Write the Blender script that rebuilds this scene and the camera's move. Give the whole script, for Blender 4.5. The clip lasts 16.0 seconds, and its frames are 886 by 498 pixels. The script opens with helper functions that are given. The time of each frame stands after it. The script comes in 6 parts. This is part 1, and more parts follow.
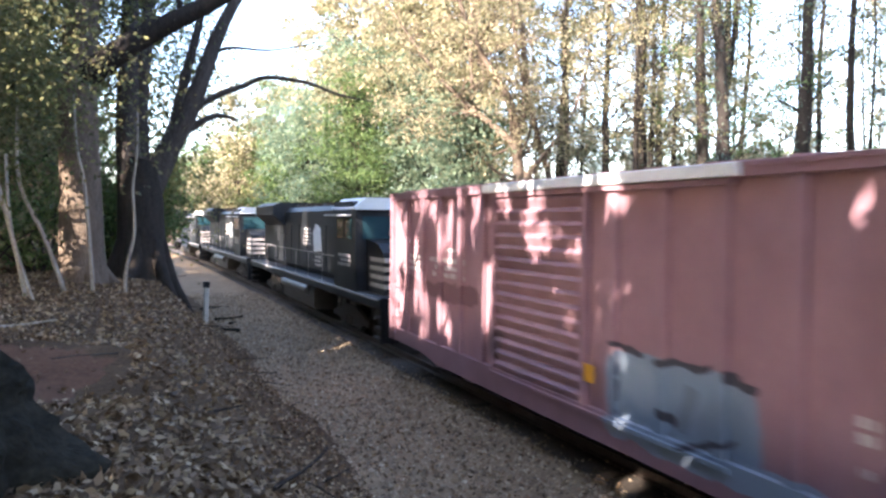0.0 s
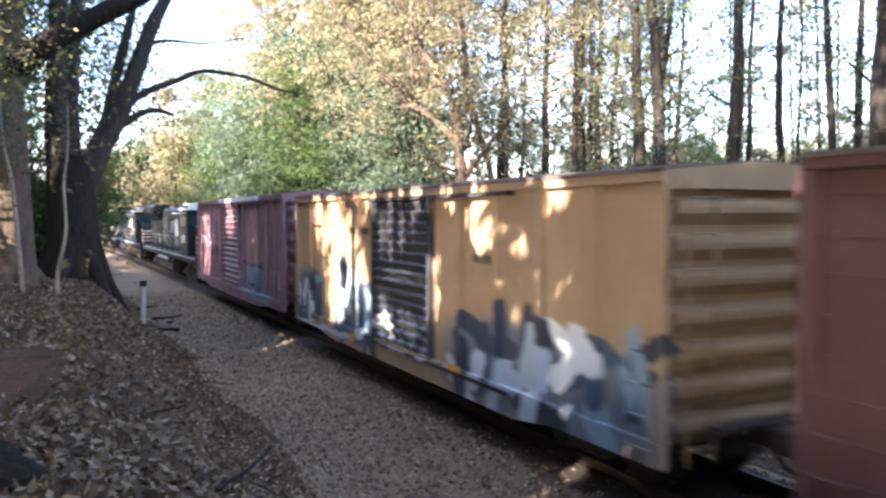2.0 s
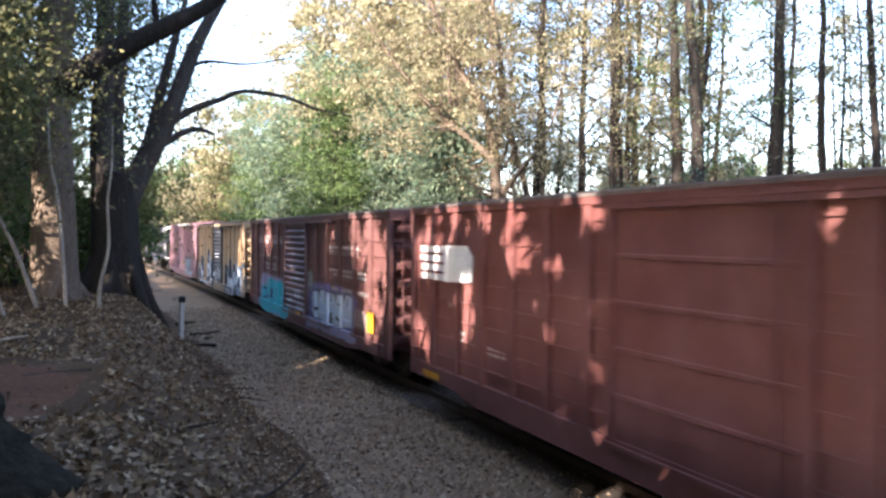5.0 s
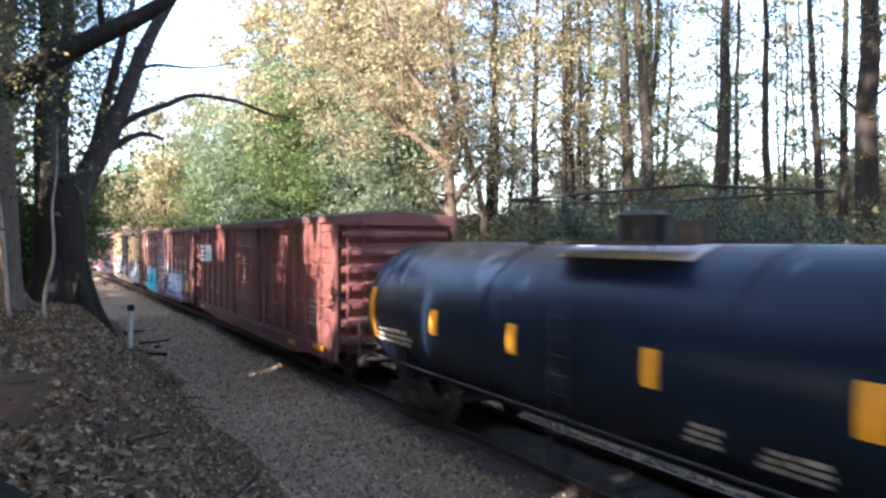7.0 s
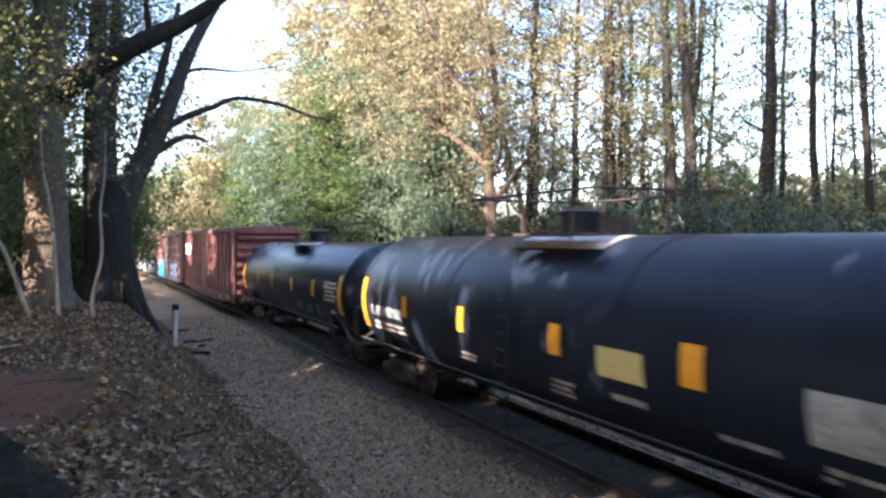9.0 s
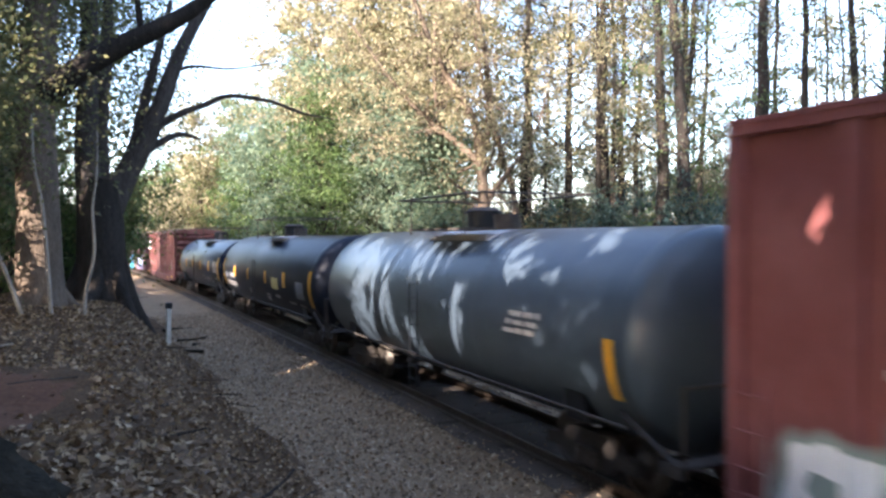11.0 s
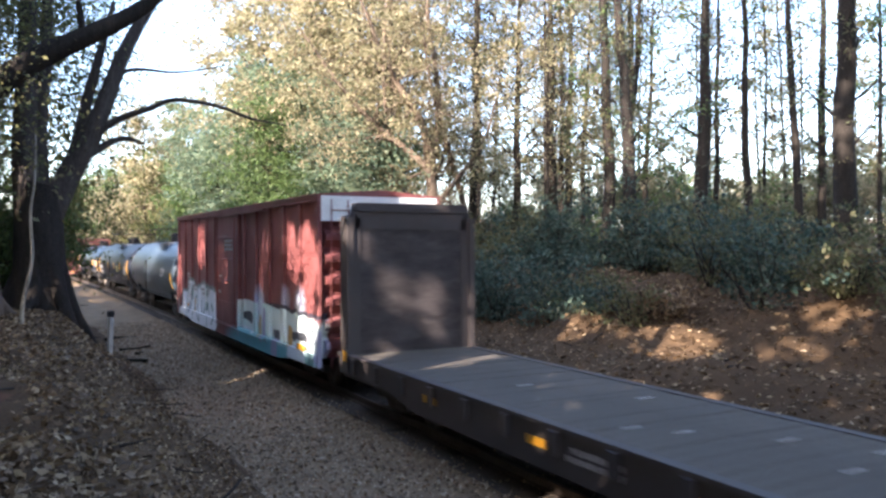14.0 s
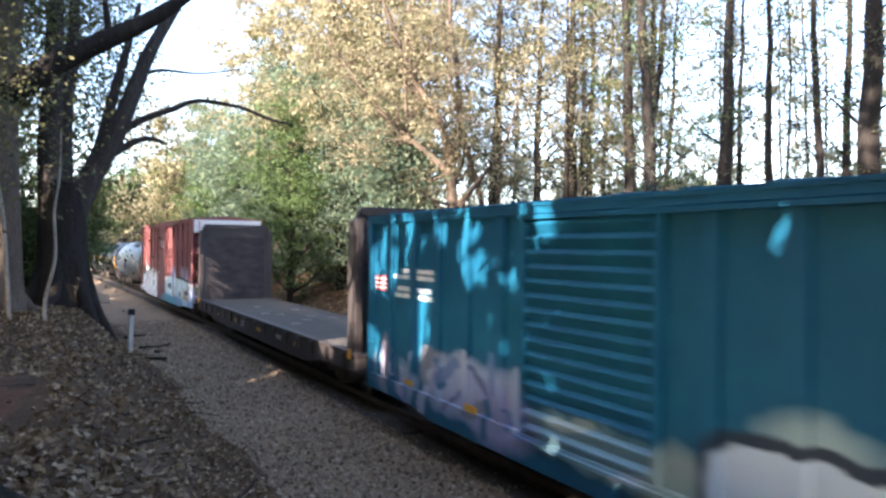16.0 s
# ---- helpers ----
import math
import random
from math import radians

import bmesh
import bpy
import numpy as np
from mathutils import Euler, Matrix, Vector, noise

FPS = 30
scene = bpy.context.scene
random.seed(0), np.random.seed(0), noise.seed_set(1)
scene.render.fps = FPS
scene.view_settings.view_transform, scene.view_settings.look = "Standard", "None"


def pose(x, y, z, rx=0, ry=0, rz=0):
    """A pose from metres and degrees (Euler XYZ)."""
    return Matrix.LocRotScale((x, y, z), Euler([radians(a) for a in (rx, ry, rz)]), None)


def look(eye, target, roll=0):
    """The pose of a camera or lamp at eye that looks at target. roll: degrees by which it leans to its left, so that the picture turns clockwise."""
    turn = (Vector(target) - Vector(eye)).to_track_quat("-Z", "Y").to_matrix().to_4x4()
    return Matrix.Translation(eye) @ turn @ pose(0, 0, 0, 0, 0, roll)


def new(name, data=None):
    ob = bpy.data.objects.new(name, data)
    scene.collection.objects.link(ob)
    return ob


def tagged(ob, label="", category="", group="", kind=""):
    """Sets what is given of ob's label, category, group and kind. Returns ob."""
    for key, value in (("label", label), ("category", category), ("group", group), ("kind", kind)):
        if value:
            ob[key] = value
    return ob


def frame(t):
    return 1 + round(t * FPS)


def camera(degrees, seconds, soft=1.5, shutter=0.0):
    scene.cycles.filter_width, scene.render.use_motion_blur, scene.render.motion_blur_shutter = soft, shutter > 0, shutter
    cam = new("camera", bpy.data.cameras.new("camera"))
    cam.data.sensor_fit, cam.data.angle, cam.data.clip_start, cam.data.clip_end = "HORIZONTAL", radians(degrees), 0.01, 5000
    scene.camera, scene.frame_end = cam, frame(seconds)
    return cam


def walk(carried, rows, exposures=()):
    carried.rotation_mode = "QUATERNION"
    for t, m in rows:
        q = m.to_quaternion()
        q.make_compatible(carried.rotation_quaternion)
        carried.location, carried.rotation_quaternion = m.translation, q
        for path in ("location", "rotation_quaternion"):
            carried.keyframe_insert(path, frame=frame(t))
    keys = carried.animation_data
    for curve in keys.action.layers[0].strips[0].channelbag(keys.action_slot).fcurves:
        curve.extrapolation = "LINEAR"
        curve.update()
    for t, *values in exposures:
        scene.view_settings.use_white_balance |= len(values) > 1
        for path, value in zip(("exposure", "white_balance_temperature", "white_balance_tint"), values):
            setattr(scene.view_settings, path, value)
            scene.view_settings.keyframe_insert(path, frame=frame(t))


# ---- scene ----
# The camera is held by hand on the bank and only turns.
EYE = (0.0, 0.0, 3.5)
TURNS = [  # seconds, pitch, roll, yaw
    (0.0, 87.95, -0.48, -21.45),
    (0.5, 87.48, -0.38, -21.60),
    (1.0, 87.57, -0.31, -22.23),
    (1.5, 87.70, 0.07, -23.27),
    (2.0, 87.57, 0.11, -25.62),
    (2.5, 87.69, 0.13, -27.28),
    (3.0, 88.19, 0.21, -26.70),
    (3.5, 88.63, 0.05, -24.74),
    (4.0, 89.09, -0.40, -22.90),
    (6.5, 88.85, -0.38, -25.07),
    (7.0, 89.33, -0.00, -26.36),
    (7.5, 89.31, 0.08, -25.73),
    (8.0, 89.11, -0.84, -24.81),
    (8.5, 89.40, -0.46, -22.91),
    (9.0, 89.42, -0.11, -23.49),
    (11.5, 89.18, 0.11, -23.95),
    (12.0, 88.99, 0.04, -24.58),
    (12.5, 88.34, -0.04, -28.02),
    (13.0, 89.51, -0.53, -29.93),
    (13.5, 89.48, 0.29, -28.45),
    (14.0, 89.67, 0.14, -27.60),
    (14.5, 90.07, -0.35, -26.76),
    (15.0, 90.40, -0.34, -26.07),
    (15.5, 90.39, -0.44, -25.97),
    (16.0, 89.94, -0.78, -26.25),
]
EXPOSURES = [(0.0, 3.17), (2.5, 2.97), (4.2, 2.8), (7.0, 2.77), (9.0, 2.74), (12.0, 2.85), (13.0, 2.7), (14.5, 2.6), (16.0, 2.72)]   # the camera meters as it goes
cam = camera(58.5, 16.0, soft=2.6, shutter=0.5)
walk(cam, [(t, pose(*EYE, rx, ry, rz)) for t, rx, ry, rz in TURNS], [(t, stops, 5850, 16) for t, stops in EXPOSURES])

# ---- light ----
SUN = Vector((-0.80, -0.40, 0.45)).normalized()
world = bpy.data.worlds.new("sky")
scene.world = world
world.use_nodes = True
wn = world.node_tree.nodes
sky = wn.new("ShaderNodeTexSky")
sky.sky_type, sky.sun_disc = "NISHITA", False
sky.sun_elevation = math.asin(SUN.z)
sky.sun_rotation = math.atan2(SUN.x, SUN.y)
sky.dust_density, sky.air_density, sky.ozone_density = 2.6, 1.0, 0.4
world.node_tree.links.new(sky.outputs[0], wn["Background"].inputs[0])
wn["Background"].inputs[1].default_value = 0.15
sun_data = bpy.data.lights.new("sun", "SUN")
sun_data.energy, sun_data.angle, sun_data.color = 4.8, radians(0.4), (1.0, 0.84, 0.66)
sun = new("sun", sun_data)
sun.matrix_world = look(SUN * 50, (0, 0, 0))

# ---- the line of the track ----
R_SIDE, SIDE, HALF = 1805.0, 6.0, 1.6     # near side of the cars: radius, distance, half width
SPEED, EASE = 9.786, -0.0013              # metres a second, and its slow change


def track(s, off=0.0):
    """Place and heading at s metres along the line; off: metres to the right of its middle."""
    th = s / R_SIDE
    r = R_SIDE + HALF + off
    return SIDE - R_SIDE + r * math.cos(th), r * math.sin(th), math.degrees(th)


def lateral(x, y):
    return math.hypot(x - (SIDE - R_SIDE), y) - R_SIDE + SIDE


# ---- materials ----
def node(nt, kind, **sets):
    n = nt.nodes.new(kind)
    for key, value in sets.items():
        n.inputs[key.replace("_", " ")].default_value = value
    return n


def fresh(name):
    m = bpy.data.materials.new(name)
    m.use_nodes = True
    nt = m.node_tree
    return m, nt, nt.nodes["Principled BSDF"]


def ramp(nt, src, stops, constant=False):
    r = nt.nodes.new("ShaderNodeValToRGB")
    if constant:
        r.color_ramp.interpolation = "CONSTANT"
    while len(r.color_ramp.elements) < len(stops):
        r.color_ramp.elements.new(0.5)
    for e, (p, c) in zip(r.color_ramp.elements, stops):
        e.position, e.color = p, (*c, 1)
    nt.links.new(src, r.inputs[0])
    return r.outputs[0]


def mixed(nt, fac, a, b):
    m = nt.nodes.new("ShaderNodeMix")
    m.data_type = "RGBA"
    for sock, v in ((m.inputs[0], fac), (m.inputs[6], a), (m.inputs[7], b)):
        if isinstance(v, (int, float)):
            sock.default_value = v
        elif isinstance(v, tuple):
            sock.default_value = (*v, 1)
        else:
            nt.links.new(v, sock)
    return m.outputs[2]


def noise_tex(nt, vec, scale, detail=4.0, rough=0.6, distort=0.0):
    n = node(nt, "ShaderNodeTexNoise", Scale=scale, Detail=detail, Roughness=rough, Distortion=distort)
    nt.links.new(vec, n.inputs["Vector"])
    return n.outputs[0]


def coords(nt, stretch=(1, 1, 1)):
    tc = nt.nodes.new("ShaderNodeTexCoord")
    mp = nt.nodes.new("ShaderNodeMapping")
    mp.inputs["Scale"].default_value = stretch
    nt.links.new(tc.outputs["Object"], mp.inputs[0])
    return mp.outputs[0]


def math_node(nt, op, a, b=0.0):
    n = nt.nodes.new("ShaderNodeMath")
    n.operation = op
    for sock, v in zip(n.inputs, (a, b)):
        if isinstance(v, (int, float)):
            sock.default_value = v
        else:
            nt.links.new(v, sock)
    return n.outputs[0]


def bumped(nt, bsdf, height, strength, distance=0.02):
    b = node(nt, "ShaderNodeBump", Strength=strength, Distance=distance)
    nt.links.new(height, b.inputs["Height"])
    nt.links.new(b.outputs[0], bsdf.inputs["Normal"])


def surface(name, dark, light, scale=4.0, rough=0.8, metal=0.0, bump=0.3, fine=40.0, stretch=(1, 1, 1), spec=0.4):
    """Two tones in large stains, broken by a fine grain."""
    m, nt, p = fresh(name)
    vec = coords(nt, stretch)
    big, small = noise_tex(nt, vec, scale), noise_tex(nt, vec, fine, 3.0)
    c1 = ramp(nt, big, [(0.3, dark), (0.7, light)])
    c2 = ramp(nt, small, [(0.3, tuple(v * 0.6 for v in dark)), (0.7, tuple(min(1, v * 1.25) for v in light))])
    nt.links.new(mixed(nt, 0.45, c1, c2), p.inputs["Base Color"])
    p.inputs["Roughness"].default_value, p.inputs["Metallic"].default_value = rough, metal
    p.inputs["Specular IOR Level"].default_value = spec
    bumped(nt, p, small, bump)
    return m


def car_paint(name, base, dirt, rust=(0.10, 0.035, 0.018), wear=0.5, rough=0.55, strokes=(), faded=None, gloss=0.35):
    """Old paint on steel: fading, rust streaks that run down, dust; strokes: sprayed shapes on the near side
    (y, z, half length, half height, turn, colour, squareness, softness), painted one over the other."""
    m, nt, p = fresh(name)
    vec = coords(nt)
    faded = faded or tuple(min(1, c * 1.35 + 0.03) for c in base)
    fade = ramp(nt, noise_tex(nt, vec, 0.9, 5.0), [(0.35, base), (0.7, faded)])
    streak = math_node(nt, "MULTIPLY", noise_tex(nt, coords(nt, (3, 5, 0.35)), 1.6, 6.0, 0.7), 0.7 * wear)
    col = mixed(nt, streak, fade, dirt)
    spots = ramp(nt, noise_tex(nt, coords(nt, (2, 4, 0.8)), 2.2, 8.0, 0.75), [(0.6, (0, 0, 0)), (0.72, (1, 1, 1))])
    col = mixed(nt, math_node(nt, "MULTIPLY", spots, wear), col, rust)
    if strokes:
        bare = col
        flat = coords(nt, (0, 1, 1))
        no = node(nt, "ShaderNodeTexNoise", Scale=2.2, Detail=2.0)
        nt.links.new(flat, no.inputs["Vector"])
        bend = nt.nodes.new("ShaderNodeVectorMath")
        bend.operation = "MULTIPLY_ADD"
        bend.inputs[1].default_value, bend.inputs[2].default_value = (0, 0.3, 0.3), (0, -0.15, -0.15)
        nt.links.new(no.outputs["Color"], bend.inputs[0])
        wavy = nt.nodes.new("ShaderNodeVectorMath")
        nt.links.new(flat, wavy.inputs[0])
        nt.links.new(bend.outputs[0], wavy.inputs[1])
        for y, z, ry, rz, turn, tint, square, soft in strokes:
            mp = nt.nodes.new("ShaderNodeMapping")
            mp.vector_type = "TEXTURE"
            mp.inputs["Location"].default_value = (0, y, z)
            mp.inputs["Rotation"].default_value = (turn, 0, 0)
            mp.inputs["Scale"].default_value = (1, ry, rz)
            nt.links.new(wavy.outputs[0], mp.inputs[0])
            v = mp.outputs[0]
            if square:
                sq = nt.nodes.new("ShaderNodeVectorMath")
                sq.operation = "MULTIPLY"
                nt.links.new(v, sq.inputs[0])
                nt.links.new(v, sq.inputs[1])
                v = sq.outputs[0]
            dot = nt.nodes.new("ShaderNodeVectorMath")
            dot.operation = "DOT_PRODUCT"
            nt.links.new(v, dot.inputs[0])
            nt.links.new(v, dot.inputs[1])
            mr = node(nt, "ShaderNodeMapRange")
            for k, value in ((1, 1 + soft), (2, max(0.0, 1 - soft)), (3, 0.0), (4, 0.95)):
                mr.inputs[k].default_value = value
            nt.links.new(dot.outputs["Value"], mr.inputs[0])
            col = mixed(nt, mr.outputs[0], col, tint)
        sep = nt.nodes.new("ShaderNodeSeparateXYZ")
        nt.links.new(vec, sep.inputs[0])
        near = math_node(nt, "LESS_THAN", sep.outputs[0], -1.3)
        col = mixed(nt, math_node(nt, "MULTIPLY", streak, 0.5), col, dirt)
        col = mixed(nt, near, bare, col)
    nt.links.new(col, p.inputs["Base Color"])
    p.inputs["Roughness"].default_value = rough
    p.inputs["Specular IOR Level"].default_value = gloss
    bumped(nt, p, noise_tex(nt, vec, 9.0, 5.0), 0.25, 0.01)
    return m


def spray(y, z, ry, rz, tint, turn=0.0, square=True, soft=0.12):
    return (y, z, ry, rz, turn, tint, square, soft)


def wild_letters(y0, y1, z0, z1, n, seed, tints, size=1.0):
    """Tangled painted letters: many short slanted strokes."""
    rng = random.Random(seed)
    out = []
    for i in range(n):
        ry, rz = size * rng.uniform(0.22, 0.5), size * rng.uniform(0.07, 0.17)
        out.append(spray(y0 + (y1 - y0) * ((i * 0.618 + rng.uniform(0, 0.08)) % 1.0), rng.uniform(z0, z1), ry, rz, tints[i % len(tints)], rng.choice([0.3, 0.9, 1.3, 1.6, -0.5, -1.0]) + rng.uniform(-0.3, 0.3), rng.random() < 0.7, 0.2))
    return out


def block_letters(y0, y1, z0, z1, n, seed, fill, line):
    """A row of fat outlined letters with slits in them."""
    rng = random.Random(seed)
    out, step = [], (y1 - y0) / n
    for i in range(n):
        y, z = y0 + step * (i + 0.5), (z0 + z1) / 2 + rng.uniform(-0.06, 0.06)
        ry, rz = step * 0.54, (z1 - z0) / 2 * rng.uniform(0.9, 1.08)
        turn = rng.uniform(-0.12, 0.12)
        out.append(spray(y, z, ry, rz, line, turn))
        out.append(spray(y, z, ry - 0.06, rz - 0.06, fill, turn))
        for _ in range(2):
            out.append(spray(y + rng.uniform(-0.4, 0.4) * ry, z + rng.uniform(-0.5, 0.5) * rz, rng.uniform(0.08, 0.2), rng.uniform(0.03, 0.07), line, rng.choice([0, 1.57, 0.5])))
    return out


def leaf_mat(name, tones, through_=0.45):
    """Thin leaves: every leaf takes a tone of its own and lets some light through."""
    m, nt, p = fresh(name)
    geo = nt.nodes.new("ShaderNodeNewGeometry")
    n = len(tones)
    col = ramp(nt, geo.outputs["Random Per Island"], [(i / max(1, n - 1), c) for i, c in enumerate(tones)])
    nt.links.new(col, p.inputs["Base Color"])
    p.inputs["Roughness"].default_value = 0.6
    p.inputs["Specular IOR Level"].default_value = 0.25
    tr = nt.nodes.new("ShaderNodeBsdfTranslucent")
    nt.links.new(col, tr.inputs[0])
    mx = nt.nodes.new("ShaderNodeMixShader")
    mx.inputs[0].default_value = through_
    nt.links.new(p.outputs[0], mx.inputs[1])
    nt.links.new(tr.outputs[0], mx.inputs[2])
    nt.links.new(mx.outputs[0], nt.nodes["Material Output"].inputs[0])
    return m


def island_mat(name, tones, rough=0.9):
    m, nt, p = fresh(name)
    geo = nt.nodes.new("ShaderNodeNewGeometry")
    col = ramp(nt, geo.outputs["Random Per Island"], [(i / max(1, len(tones) - 1), c) for i, c in enumerate(tones)])
    grain = noise_tex(nt, coords(nt), 30.0)
    nt.links.new(mixed(nt, math_node(nt, "MULTIPLY", grain, 0.5), col, tuple(c * 0.5 for c in tones[0])), p.inputs["Base Color"])
    p.inputs["Roughness"].default_value = rough
    p.inputs["Specular IOR Level"].default_value = 0.2
    return m


M = {
    "soil": surface("soil_with_leaf_litter", (0.034, 0.0215, 0.0115), (0.1, 0.0625, 0.033), 1.1, 0.95, 0, 0.9, 26, spec=0.15),
    "clay": surface("bare_red_clay", (0.058, 0.028, 0.016), (0.12, 0.062, 0.036), 3.0, 0.95, 0, 0.9, 22, spec=0.15),
    "gravel": surface("crushed_stone", (0.108, 0.075, 0.044), (0.255, 0.182, 0.11), 1.3, 0.9, 0, 1.0, 22, spec=0.2),
    # dark with oil and dirt, and with the shadow at the rails painted in
    "oily_shaded": surface("oily_shaded_ballast", (0.036, 0.03, 0.025), (0.095, 0.078, 0.063), 1.5, 0.85, 0, 1.0, 20, spec=0.25),
    "stone": island_mat("loose_stones", [(0.12, 0.09, 0.06), (0.25, 0.19, 0.128), (0.48, 0.4, 0.29), (0.29, 0.18, 0.105)]),
    "litter": leaf_mat("dry_leaves", [(0.05, 0.03, 0.0145), (0.118, 0.074, 0.038), (0.2, 0.132, 0.072), (0.38, 0.29, 0.175)], 0.15),
    # darkened bark: the backlit shade on the trunks is in the colour
    "bark": surface("shaded_brown_bark", (0.014, 0.012, 0.010), (0.042, 0.035, 0.029), 2.5, 0.95, 0, 1.0, 20, (3, 3, 0.5), 0.15),
    "moss": surface("mossy_dark_bark", (0.008, 0.008, 0.006), (0.03, 0.026, 0.018), 5.0, 0.95, 0, 1.0, 18, (1, 1, 1), 0.1),
    # paler grey, with the sky glow on the forked stems put in
    "bark_mid": surface("skylit_grey_bark", (0.03, 0.026, 0.022), (0.09, 0.076, 0.065), 2.2, 0.95, 0, 1.0, 14, (3, 3, 0.5), 0.15),
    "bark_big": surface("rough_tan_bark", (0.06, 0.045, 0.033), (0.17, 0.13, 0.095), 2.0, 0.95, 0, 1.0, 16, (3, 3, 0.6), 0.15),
    "bark_pale": surface("pale_smooth_bark", (0.15, 0.13, 0.10), (0.38, 0.34, 0.28), 3.0, 0.8, 0, 0.5, 20, (2, 2, 0.8), 0.2),
    # yellowing and olive leaves, tones raised with the sunlight on the crowns
    "leaf_gold": leaf_mat("sunlit_yellowing_leaves", [(0.12, 0.12, 0.06), (0.24, 0.225, 0.125), (0.40, 0.36, 0.22), (0.2, 0.155, 0.1)], 0.5),
    "leaf_near": leaf_mat("sunlit_olive_leaves", [(0.07, 0.085, 0.032), (0.13, 0.14, 0.056), (0.21, 0.2, 0.085), (0.11, 0.1, 0.045)], 0.5),
    "leaf_green": leaf_mat("green_leaves", [(0.04, 0.075, 0.025), (0.08, 0.13, 0.04), (0.13, 0.18, 0.06), (0.06, 0.085, 0.035)], 0.45),
    "leaf_olive": leaf_mat("olive_leaves", [(0.05, 0.06, 0.028), (0.11, 0.12, 0.055), (0.18, 0.17, 0.085), (0.12, 0.09, 0.05)], 0.45),
    "leaf_dark": leaf_mat("evergreen_shrub_leaves", [(0.022, 0.042, 0.034), (0.042, 0.078, 0.06), (0.1, 0.14, 0.1), (0.085, 0.08, 0.05)], 0.3),
    # green leaves with sun and bluish haze mixed into the tones
    "leaf_cool": leaf_mat("cool_green_leaves", [(0.058, 0.1, 0.07), (0.11, 0.168, 0.11), (0.20, 0.24, 0.145), (0.1, 0.12, 0.075)], 0.45),
    "steel_rail": surface("worn_rail_steel", (0.10, 0.07, 0.05), (0.22, 0.18, 0.15), 3, 0.45, 0.8, 0.2, 30),
    "tie": surface("creosoted_timber", (0.022, 0.018, 0.015), (0.06, 0.05, 0.042), 3, 0.9, 0, 0.6, 30, (0.6, 4, 4), 0.15),
    "iron": surface("dusty_cast_iron", (0.025, 0.022, 0.02), (0.075, 0.062, 0.052), 4, 0.75, 0.2, 0.4, 25),
    "wheel": surface("worn_wheel_steel", (0.05, 0.045, 0.04), (0.14, 0.12, 0.10), 3, 0.5, 0.6, 0.2, 20),
    "yellow_mark": surface("yellow_reflector", (0.55, 0.25, 0.015), (0.68, 0.34, 0.02), 6, 0.45, 0, 0.05, 60),
    "white_mark": surface("worn_white_lettering", (0.25, 0.22, 0.21), (0.52, 0.49, 0.47), 5, 0.7, 0, 0.1, 50),
    "white_paint": surface("white_paint", (0.6, 0.6, 0.58), (0.8, 0.8, 0.78), 2, 0.6, 0, 0.1, 40),
    "roof_steel": surface("galvanised_roof", (0.11, 0.085, 0.075), (0.24, 0.20, 0.18), 1.2, 0.6, 0.3, 0.3, 20, (1, 1, 1)),
    "black": surface("black_enamel", (0.007, 0.008, 0.010), (0.02, 0.022, 0.025), 1.5, 0.5, 0, 0.1, 30, spec=0.2),
    "glass": None,
}
M["glass"], nt_, p_ = fresh("cab_window_glass")
p_.inputs["Base Color"].default_value = (0.02, 0.05, 0.06, 1)
p_.inputs["Roughness"].default_value = 0.05
DARK = (0.02, 0.02, 0.03)


